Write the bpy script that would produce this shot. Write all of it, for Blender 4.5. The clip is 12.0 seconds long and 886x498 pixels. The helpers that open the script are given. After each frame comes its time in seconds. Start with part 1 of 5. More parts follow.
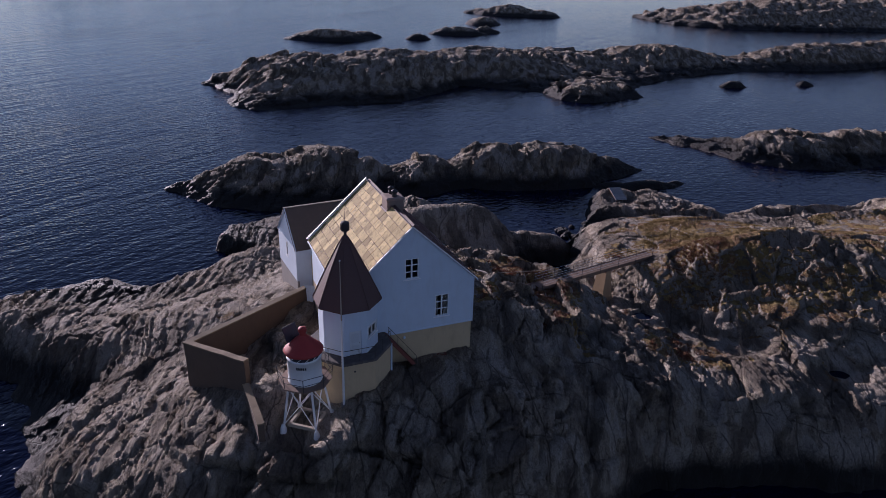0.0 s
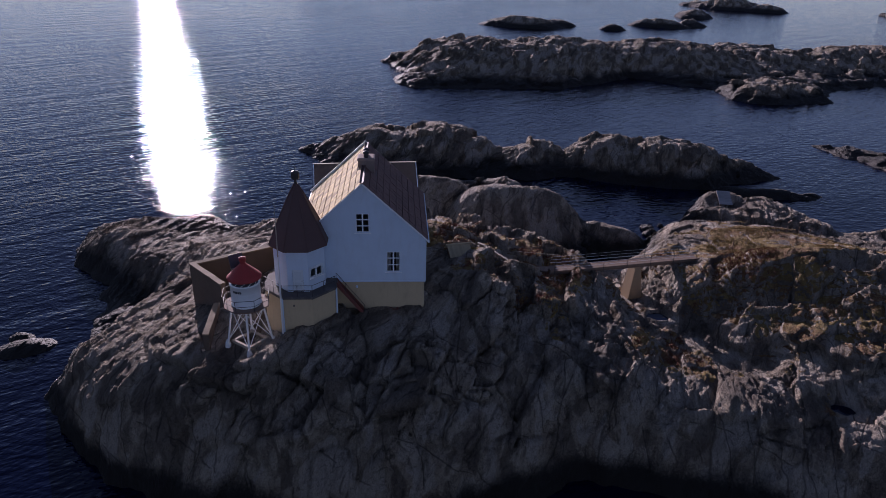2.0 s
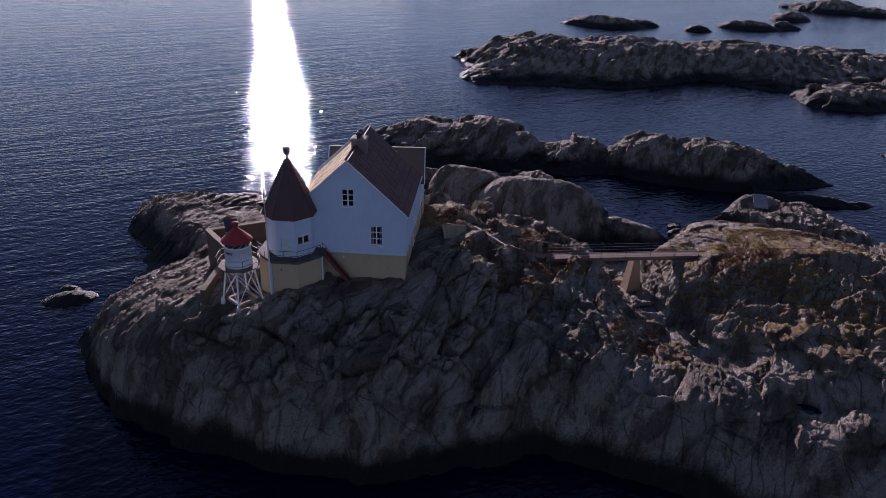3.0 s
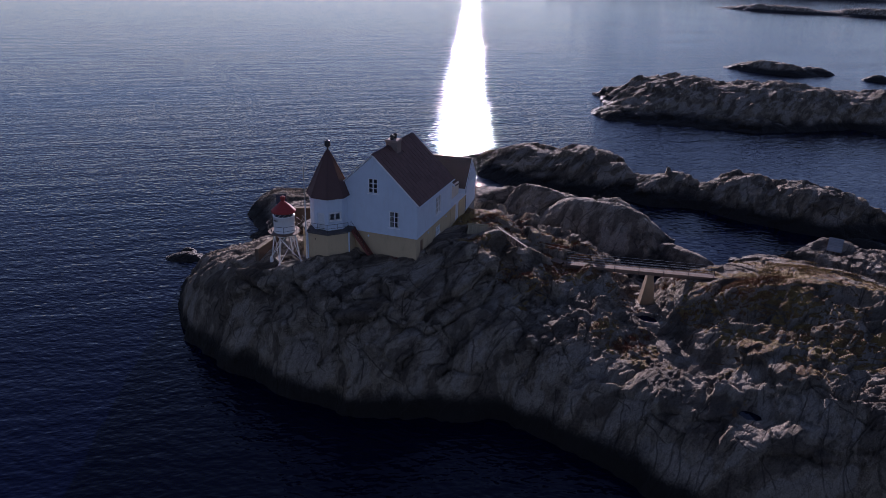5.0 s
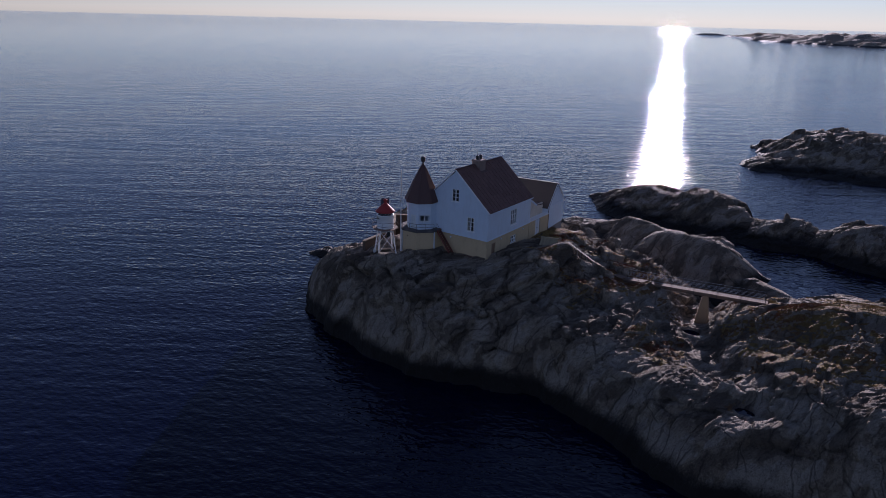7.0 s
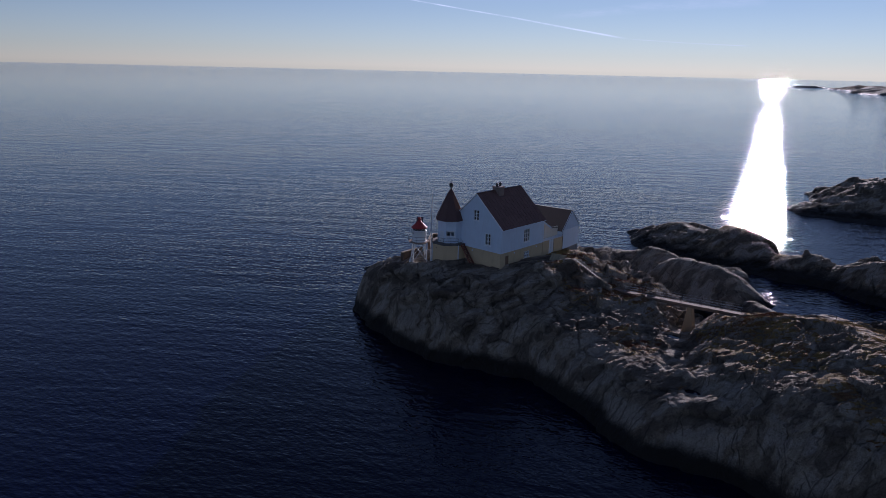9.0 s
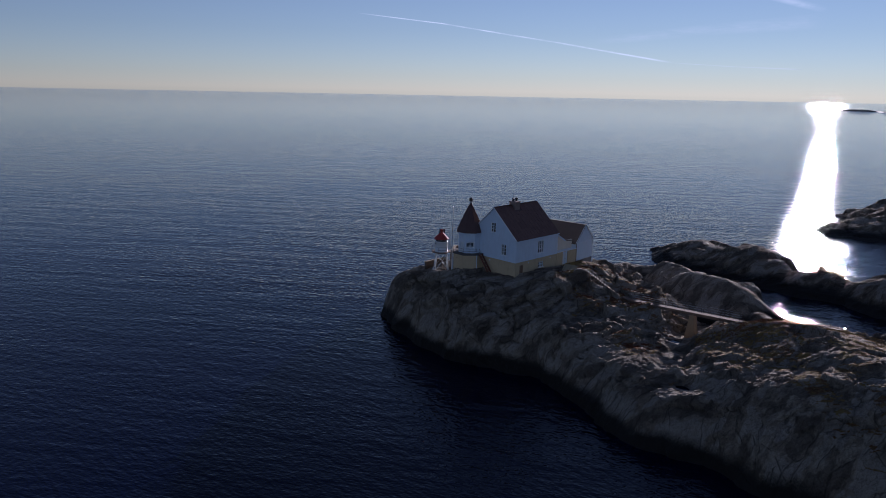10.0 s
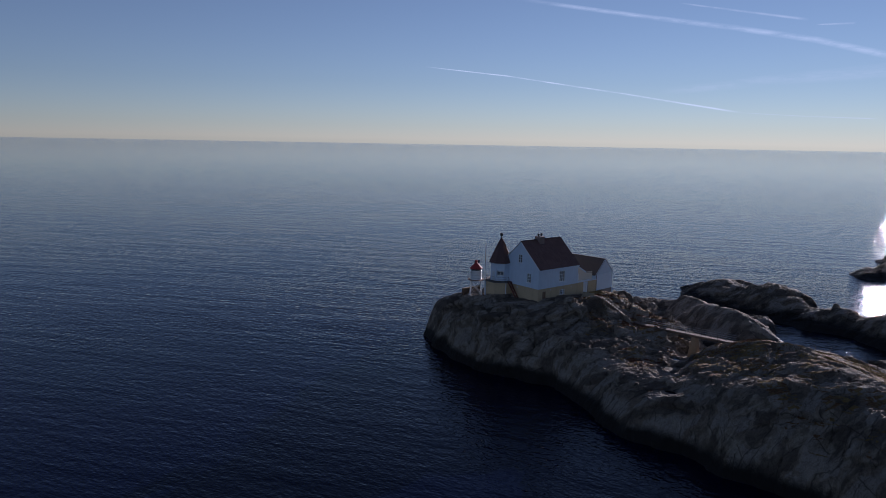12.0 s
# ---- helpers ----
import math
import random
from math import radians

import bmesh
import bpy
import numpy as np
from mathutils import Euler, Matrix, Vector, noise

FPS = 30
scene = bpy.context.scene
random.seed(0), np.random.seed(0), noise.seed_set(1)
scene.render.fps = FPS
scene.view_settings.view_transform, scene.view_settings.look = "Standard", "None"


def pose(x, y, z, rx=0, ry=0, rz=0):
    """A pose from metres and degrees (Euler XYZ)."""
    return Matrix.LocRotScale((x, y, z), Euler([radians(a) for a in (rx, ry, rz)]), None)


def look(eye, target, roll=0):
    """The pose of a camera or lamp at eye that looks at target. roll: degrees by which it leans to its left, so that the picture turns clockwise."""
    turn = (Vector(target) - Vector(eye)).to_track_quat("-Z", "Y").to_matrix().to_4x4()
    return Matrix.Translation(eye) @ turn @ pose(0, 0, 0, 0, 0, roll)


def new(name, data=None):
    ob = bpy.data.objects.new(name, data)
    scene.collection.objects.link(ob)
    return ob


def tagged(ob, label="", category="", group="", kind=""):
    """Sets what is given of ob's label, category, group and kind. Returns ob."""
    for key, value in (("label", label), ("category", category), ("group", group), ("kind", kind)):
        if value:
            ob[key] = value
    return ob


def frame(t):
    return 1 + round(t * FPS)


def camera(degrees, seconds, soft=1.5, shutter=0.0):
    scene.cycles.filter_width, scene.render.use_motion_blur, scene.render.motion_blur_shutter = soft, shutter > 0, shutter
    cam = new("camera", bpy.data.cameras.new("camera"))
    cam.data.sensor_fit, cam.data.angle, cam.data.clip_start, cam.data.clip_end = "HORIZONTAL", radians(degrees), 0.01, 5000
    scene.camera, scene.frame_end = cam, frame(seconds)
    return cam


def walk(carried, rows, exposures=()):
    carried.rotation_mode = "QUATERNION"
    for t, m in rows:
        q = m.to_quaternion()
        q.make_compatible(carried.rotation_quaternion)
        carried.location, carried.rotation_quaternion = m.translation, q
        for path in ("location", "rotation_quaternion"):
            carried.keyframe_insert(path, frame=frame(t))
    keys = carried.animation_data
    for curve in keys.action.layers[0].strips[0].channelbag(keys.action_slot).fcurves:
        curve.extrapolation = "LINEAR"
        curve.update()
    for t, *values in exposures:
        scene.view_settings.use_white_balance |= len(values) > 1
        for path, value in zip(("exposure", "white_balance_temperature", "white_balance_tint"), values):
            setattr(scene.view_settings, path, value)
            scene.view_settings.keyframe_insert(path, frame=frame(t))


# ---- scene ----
cam = camera(65.4, 12.0, soft=0.6)
PATH = [
    (0, (-2.215, 0.274, 38.126), (-2.173, 2.108, 37.328), 1.6),
    (0.5, (2.453, 0.062, 37.984), (2.334, 1.885, 37.169), 1.6),
    (1, (7.218, -0.113, 37.955), (6.943, 1.686, 37.125), 1.7),
    (1.5, (11.984, -0.323, 37.961), (11.578, 1.449, 37.127), 1.7),
    (2, (16.739, -0.507, 37.937), (16.202, 1.228, 37.1), 1.7),
    (2.5, (21.525, -0.704, 38.008), (20.865, 0.986, 37.166), 1.7),
    (3, (26.253, -0.94, 38.099), (25.485, 0.701, 37.252), 1.7),
    (5, (45.168, -1.966, 38.431), (43.965, -0.561, 37.669), 1.8),
    (5.5, (49.958, -2.209, 38.367), (48.661, -0.873, 37.636), 1.7),
    (6, (54.706, -2.4, 38.349), (53.31, -1.151, 37.648), 1.6),
    (6.5, (59.477, -2.613, 38.357), (57.983, -1.465, 37.686), 1.5),
    (7, (64.245, -2.815, 38.524), (62.665, -1.769, 37.883), 1.4),
    (9, (83.455, -4.417, 38.731), (81.72, -3.564, 38.219), 1.3),
    (9.5, (88.348, -4.536, 38.799), (86.575, -3.745, 38.318), 1.1),
    (10, (93.165, -4.978, 38.887), (91.365, -4.233, 38.438), 1.1),
    (10.5, (97.808, -5.407, 38.935), (95.983, -4.703, 38.519), 1.1),
    (11, (102.593, -5.875, 39.141), (100.745, -5.213, 38.757), 1.0),
    (11.5, (107.423, -6.346, 39.255), (105.553, -5.728, 38.904), 1.0),
    (12, (111.875, -6.773, 39.187), (109.987, -6.192, 38.872), 1.0),
]
EXPOSURES = [(0.0, 0.46, 5250, 33), (3.0, 0.54, 5350, 38), (7.0, 0.44, 5200, 33), (12.0, 0.12, 5100, 25)]
walk(cam, [(t, look(eye, target, roll)) for t, eye, target, roll in PATH], EXPOSURES)

# ---------------------------------------------------------------- light
SUN_AZ, SUN_EL = -39.0, 11.0          # degrees from +y towards +x, and above the sea
sun_dir = Vector((math.sin(radians(SUN_AZ)) * math.cos(radians(SUN_EL)), math.cos(radians(SUN_AZ)) * math.cos(radians(SUN_EL)), math.sin(radians(SUN_EL))))
world = bpy.data.worlds.new("sky")
scene.world = world
world.use_nodes = True
wn = world.node_tree
sky = wn.nodes.new("ShaderNodeTexSky")
sky.sky_type = "NISHITA"
sky.sun_disc = False
sky.sun_elevation = radians(SUN_EL)
sky.sun_rotation = radians(SUN_AZ)
sky.altitude = 40
sky.air_density, sky.dust_density, sky.ozone_density = 0.85, 0.0, 1.6
haze = wn.nodes.new("ShaderNodeHueSaturation")
haze.inputs["Saturation"].default_value = 0.76
wn.links.new(sky.outputs[0], haze.inputs["Color"])
wn.links.new(haze.outputs[0], wn.nodes["Background"].inputs[0])
wn.nodes["Background"].inputs[1].default_value = 0.053
sun = new("sun", bpy.data.lights.new("sun", "SUN"))
sun.data.energy = 5.0
sun.data.angle = radians(0.53)
sun.data.color = (1.0, 0.84, 0.66)
sun.rotation_mode = "QUATERNION"
sun.rotation_quaternion = sun_dir.to_track_quat("Z", "Y")


# ---------------------------------------------------------------- noise on arrays
def _hash(ix, iy, seed):
    h = (ix.astype(np.int64) * 374761393 + iy.astype(np.int64) * 668265263 + seed * 1442695041) & 0x7FFFFFFF
    h = ((h ^ (h >> 13)) * 1274126177) & 0x7FFFFFFF
    h = ((h ^ (h >> 16)) * 2246822519) & 0x7FFFFFFF
    return ((h ^ (h >> 15)) & 0xFFFFFF) / float(0xFFFFFF)


def perlin(x, y, seed=0):
    """Gradient noise, about -0.7 to 0.7."""
    x0, y0 = np.floor(x), np.floor(y)
    fx, fy = x - x0, y - y0
    sx, sy = fx * fx * fx * (fx * (fx * 6 - 15) + 10), fy * fy * fy * (fy * (fy * 6 - 15) + 10)

    def corner(dx, dy):
        a = _hash(x0 + dx, y0 + dy, seed) * 2 * math.pi
        return np.cos(a) * (fx - dx) + np.sin(a) * (fy - dy)
    top = corner(0, 0) * (1 - sx) + corner(1, 0) * sx
    bot = corner(0, 1) * (1 - sx) + corner(1, 1) * sx
    return top * (1 - sy) + bot * sy


def fbm(x, y, seed=0, octaves=4, gain=0.5):
    out, amp = np.zeros_like(x), 1.0
    for k in range(octaves):
        out += amp * perlin(x, y, seed + 17 * k)
        x, y, amp = x * 2.03 + 5.1, y * 2.03 - 3.7, amp * gain
    return out


def ridged(x, y, seed=0, octaves=4):
    out, amp = np.zeros_like(x), 1.0
    for k in range(octaves):
        out += amp * (1 - np.abs(perlin(x, y, seed + 31 * k)) * 2.2)
        x, y, amp = x * 2.1 + 1.3, y * 2.1 + 7.9, amp * 0.5
    return out / 1.9


def blocks(x, y, seed=0):
    """Jointed blocks: distance to the nearest joint, and three random numbers of the block with the offset from its middle."""
    x0, y0 = np.floor(x), np.floor(y)
    f1, f2 = np.full_like(x, 9.0), np.full_like(x, 9.0)
    bx, by, cx, cy = (np.zeros_like(x) for _ in range(4))
    for dx in (-1, 0, 1):
        for dy in (-1, 0, 1):
            ix, iy = x0 + dx, y0 + dy
            px, py = ix + 0.1 + 0.8 * _hash(ix, iy, seed), iy + 0.1 + 0.8 * _hash(ix, iy, seed + 7)
            d = np.hypot(px - x, py - y)
            near = d < f1
            f2 = np.where(near, f1, np.minimum(f2, d))
            f1 = np.where(near, d, f1)
            bx, by = np.where(near, ix, bx), np.where(near, iy, by)
            cx, cy = np.where(near, x - px, cx), np.where(near, y - py, cy)
    return f2 - f1, _hash(bx, by, seed + 3), _hash(bx, by, seed + 11) - 0.5, _hash(bx, by, seed + 23) - 0.5, cx, cy


def blocks3(x, y, z, seed=0):
    """Jointed blocks in space: distance to the nearest joint, the block's random number and the height of its tilted face."""
    x0, y0, z0 = np.floor(x), np.floor(y), np.floor(z)
    f1, f2 = np.full_like(x, 9.0), np.full_like(x, 9.0)
    bx, by, cx, cy, cz = (np.zeros_like(x) for _ in range(5))
    for dx in (-1, 0, 1):
        for dy in (-1, 0, 1):
            for dz in (-1, 0, 1):
                ix, iy = x0 + dx + 57 * (z0 + dz), y0 + dy - 131 * (z0 + dz)
                ex = x - (x0 + dx + 0.15 + 0.7 * _hash(ix, iy, seed))
                ey = y - (y0 + dy + 0.15 + 0.7 * _hash(ix, iy, seed + 7))
                ez = z - (z0 + dz + 0.15 + 0.7 * _hash(ix, iy, seed + 13))
                d = np.sqrt(ex * ex + ey * ey + ez * ez)
                near = d < f1
                f2 = np.where(near, f1, np.minimum(f2, d))
                f1 = np.where(near, d, f1)
                bx, by = np.where(near, ix, bx), np.where(near, iy, by)
                cx, cy, cz = np.where(near, ex, cx), np.where(near, ey, cy), np.where(near, ez, cz)
    tilt = (_hash(bx, by, seed + 3) - 0.5) * cx + (_hash(bx, by, seed + 11) - 0.5) * cy + (_hash(bx, by, seed + 23) - 0.5) * cz
    return f2 - f1, _hash(bx, by, seed + 29) - 0.5, tilt


def smooth(a, b, x):
    t = np.clip((x - a) / (b - a), 0, 1)
    return t * t * (3 - 2 * t)


# ---------------------------------------------------------------- materials
def nodes_of(name, rough=0.8, color=(0.5, 0.5, 0.5), metallic=0.0):
    m = bpy.data.materials.new(name)
    m.use_nodes = True
    nt = m.node_tree
    b = nt.nodes["Principled BSDF"]
    b.inputs["Base Color"].default_value = (*color, 1)
    b.inputs["Roughness"].default_value = rough
    b.inputs["Metallic"].default_value = metallic
    return m, nt, b


def add(nt, kind, links=(), **props):
    n = nt.nodes.new(kind)
    for k, val in props.items():
        n.inputs[k].default_value = val
    for name, out in links:
        nt.links.new(out, n.inputs[name])
    return n


def ramp(nt, source, stops):
    r = nt.nodes.new("ShaderNodeValToRGB")
    while len(r.color_ramp.elements) < len(stops):
        r.color_ramp.elements.new(0.5)
    for e, (p, c) in zip(r.color_ramp.elements, stops):
        e.position = p
        e.color = (*c, 1) if len(c) == 3 else c
    nt.links.new(source, r.inputs[0])
    return r.outputs[0]


def mix(nt, fac, a, b, blend="MIX"):
    n = nt.nodes.new("ShaderNodeMix")
    n.data_type, n.blend_type = "RGBA", blend
    for socket, val in ((n.inputs[0], fac), (n.inputs[6], a), (n.inputs[7], b)):
        if hasattr(val, "is_linked"):
            nt.links.new(val, socket)
        elif isinstance(val, (int, float)):
            socket.default_value = val
        else:
            socket.default_value = (*val, 1)
    return n.outputs[2]


def noise_node(nt, coord, scale, detail=6.0, rough=0.6, distortion=0.0):
    n = add(nt, "ShaderNodeTexNoise", [("Vector", coord)], Scale=scale, Detail=detail, Roughness=rough, Distortion=distortion)
    return n.outputs[0]


def bump(nt, height, strength, distance, normal=None):
    n = nt.nodes.new("ShaderNodeBump")
    n.inputs["Strength"].default_value = strength
    n.inputs["Distance"].default_value = distance
    nt.links.new(height, n.inputs["Height"])
    if normal is not None:
        nt.links.new(normal, n.inputs["Normal"])
    return n.outputs[0]


def math_node(nt, op, a, b=None, c=None):
    n = nt.nodes.new("ShaderNodeMath")
    n.operation = op
    n.use_clamp = False
    for i, val in enumerate((a, b, c)):
        if val is None:
            continue
        if hasattr(val, "is_linked"):
            nt.links.new(val, n.inputs[i])
        else:
            n.inputs[i].default_value = val
    return n.outputs[0]


def span(nt, value, lo, hi):
    n = nt.nodes.new("ShaderNodeMapRange")
    n.interpolation_type = "SMOOTHSTEP"
    nt.links.new(value, n.inputs[0])
    n.inputs[1].default_value, n.inputs[2].default_value = lo, hi
    return n.outputs[0]


def coords(nt, stretch=(1, 1, 1), turn=(0, 0, 0), kind="Object"):
    c = nt.nodes.new("ShaderNodeTexCoord")
    m = nt.nodes.new("ShaderNodeMapping")
    m.inputs["Scale"].default_value = stretch
    m.inputs["Rotation"].default_value = [radians(a) for a in turn]
    nt.links.new(c.outputs[kind], m.inputs[0])
    return m.outputs[0]


def crests(nt, along, across, turn):
    """Coordinates in which waves run long in the direction turn (degrees from +x); frequencies along and across their crests."""
    m = nt.nodes.new("ShaderNodeMapping")
    m.inputs["Scale"].default_value = (along, across, 1)
    nt.links.new(coords(nt, (1, 1, 1), (0, 0, -turn)), m.inputs[0])
    return m.outputs[0]


def rock_material(name, light=(0.55, 0.465, 0.355), dark=(0.27, 0.22, 0.17), grass=0.0):
    """Gneiss: pale and dark bands along the grain, lichen, joints, black algae in the tidal zone; turf in the hollows of the flat tops."""
    m, nt, b = nodes_of(name, 0.85)
    c = coords(nt)
    geo = nt.nodes.new("ShaderNodeNewGeometry")
    sep = nt.nodes.new("ShaderNodeSeparateXYZ")
    nt.links.new(geo.outputs["Position"], sep.inputs[0])
    big = noise_node(nt, c, 0.16, 5, 0.6, 0.4)
    along = coords(nt, (1.1, 0.22, 0.55), (0, 8, 6))
    band = noise_node(nt, along, 1.3, 7, 0.65, 0.3)
    fine = noise_node(nt, c, 5.0, 8, 0.7)
    speck = noise_node(nt, c, 26.0, 4, 0.7)
    col = mix(nt, span(nt, band, 0.36, 0.64), dark, light)
    col = mix(nt, span(nt, big, 0.42, 0.68), col, mix(nt, 0.55, col, (0.21, 0.15, 0.10)))
    col = mix(nt, math_node(nt, "MULTIPLY", span(nt, fine, 0.48, 0.64), 0.7), col, (0.47, 0.395, 0.275))
    col = mix(nt, math_node(nt, "MULTIPLY", span(nt, speck, 0.54, 0.68), 0.4), col, (0.05, 0.045, 0.04))
    slab = noise_node(nt, coords(nt, (1.0, 0.45, 0.5), (0, 0, 6)), 0.45, 2, 0.5, 0.2)
    col = mix(nt, math_node(nt, "MULTIPLY", span(nt, slab, 0.53, 0.57), 0.6), col, (0.56, 0.49, 0.41))
    col = mix(nt, math_node(nt, "MULTIPLY", math_node(nt, "SUBTRACT", 1.0, span(nt, slab, 0.42, 0.47)), 0.55), col, (0.07, 0.052, 0.042))
    streak = noise_node(nt, coords(nt, (1.0, 0.5, 0.14), (0, 0, 6)), 0.8, 6, 0.7, 0.3)
    col = mix(nt, math_node(nt, "MULTIPLY", span(nt, streak, 0.55, 0.69), 0.42), col, (0.045, 0.038, 0.034))
    warp = math_node(nt, "ADD", math_node(nt, "MULTIPLY", noise_node(nt, c, 0.10, 2, 0.5), 5.0), math_node(nt, "MULTIPLY", noise_node(nt, c, 1.6, 3, 0.6), 0.22))

    def joint_set(nx, ny, nz, spacing, thin, gate, shift):
        """Parallel joints, a little bent and broken off here and there: 0 in the joint."""
        v = math_node(nt, "ADD", math_node(nt, "ADD", math_node(nt, "MULTIPLY", sep.outputs[0], nx / spacing), math_node(nt, "MULTIPLY", sep.outputs[1], ny / spacing)), math_node(nt, "ADD", math_node(nt, "MULTIPLY", sep.outputs[2], nz / spacing), math_node(nt, "MULTIPLY", warp, 1.0 / spacing)))
        line = span(nt, math_node(nt, "PINGPONG", v, 0.5), 0.0, thin / spacing)
        place = nt.nodes.new("ShaderNodeVectorMath")
        place.inputs[1].default_value = (shift, shift * 2, -shift)
        nt.links.new(c, place.inputs[0])
        return math_node(nt, "MAXIMUM", line, span(nt, noise_node(nt, place.outputs[0], 0.22, 3, 0.55), gate, gate + 0.03))
    crack = math_node(nt, "MINIMUM", joint_set(0.97, 0.10, 0.20, 1.9, 0.09, 0.50, 11.0), joint_set(0.93, -0.30, 0.2, 3.1, 0.13, 0.52, 37.0))
    crack = math_node(nt, "MINIMUM", crack, joint_set(0.25, 0.60, 0.75, 3.6, 0.10, 0.44, 59.0))
    crack = math_node(nt, "MINIMUM", crack, joint_set(0.6, 0.72, -0.3, 4.4, 0.10, 0.42, 83.0))
    col = mix(nt, math_node(nt, "MULTIPLY", math_node(nt, "SUBTRACT", 1.0, crack), 0.55), col, (0.022, 0.019, 0.017))
    web = math_node(nt, "ABSOLUTE", math_node(nt, "SUBTRACT", noise_node(nt, coords(nt, (1.0, 0.45, 0.7), (0, 8, 6)), 1.5, 3, 0.6, 0.2), 0.5))
    web = span(nt, web, 0.0, 0.028)
    chips = math_node(nt, "ABSOLUTE", math_node(nt, "SUBTRACT", noise_node(nt, coords(nt, (1.0, 0.5, 0.8), (0, 8, 6)), 5.5, 4, 0.65), 0.5))
    col = mix(nt, math_node(nt, "MULTIPLY", math_node(nt, "SUBTRACT", 1.0, web), 0.38), col, (0.03, 0.025, 0.02))
    col = mix(nt, math_node(nt, "MULTIPLY", math_node(nt, "SUBTRACT", 1.0, span(nt, chips, 0.0, 0.045)), 0.35), col, (0.05, 0.04, 0.032))
    if grass:
        att = nt.nodes.new("ShaderNodeAttribute")
        att.attribute_name = "turf"
        mask = span(nt, math_node(nt, "ADD", att.outputs["Fac"], math_node(nt, "MULTIPLY", math_node(nt, "SUBTRACT", fine, 0.5), 0.7)), 0.30, 0.50)
        turf = mix(nt, span(nt, noise_node(nt, c, 0.35, 5, 0.6), 0.42, 0.60), (0.30, 0.20, 0.06), (0.17, 0.075, 0.035))
        turf = mix(nt, math_node(nt, "MULTIPLY", span(nt, noise_node(nt, c, 7.0, 6, 0.7), 0.45, 0.62), 0.7), turf, (0.42, 0.31, 0.12))
        turf = mix(nt, math_node(nt, "MULTIPLY", span(nt, noise_node(nt, c, 2.4, 6, 0.7), 0.52, 0.66), 0.7), turf, (0.06, 0.05, 0.022))
        col = mix(nt, mask, col, turf)
    edge = math_node(nt, "ADD", sep.outputs[2], math_node(nt, "ADD", math_node(nt, "MULTIPLY", math_node(nt, "SUBTRACT", big, 0.5), 2.6), math_node(nt, "MULTIPLY", math_node(nt, "SUBTRACT", fine, 0.5), 1.3)))
    wet = math_node(nt, "SUBTRACT", 1.0, span(nt, edge, 1.3, 2.9))
    col = mix(nt, wet, col, (0.022, 0.019, 0.017))
    nt.links.new(col, b.inputs["Base Color"])
    rough = math_node(nt, "SUBTRACT", 0.88, math_node(nt, "MULTIPLY", wet, 0.2))
    nt.links.new(rough, b.inputs["Roughness"])
    b.inputs["Specular IOR Level"].default_value = 0.3
    mid = noise_node(nt, coords(nt, (1.0, 0.3, 0.6), (0, 8, 6)), 2.4, 6, 0.65, 0.2)
    ledge = math_node(nt, "ABSOLUTE", math_node(nt, "SUBTRACT", mid, 0.5))
    h = math_node(nt, "ADD", math_node(nt, "MULTIPLY", band, 0.8), math_node(nt, "ADD", math_node(nt, "MULTIPLY", fine, 0.5), math_node(nt, "MULTIPLY", crack, 0.35)))
    h = math_node(nt, "ADD", h, math_node(nt, "ADD", math_node(nt, "MULTIPLY", ledge, -1.3), math_node(nt, "ADD", math_node(nt, "MULTIPLY", chips, 1.1), math_node(nt, "MULTIPLY", web, 0.16))))
    nt.links.new(bump(nt, h, 1.0, 0.6, bump(nt, speck, 0.9, 0.07)), b.inputs["Normal"])
    return m


rock = rock_material("gneiss", grass=1.0)
rock_far = rock_material("gneiss_far", light=(0.42, 0.345, 0.245), dark=(0.19, 0.152, 0.108))


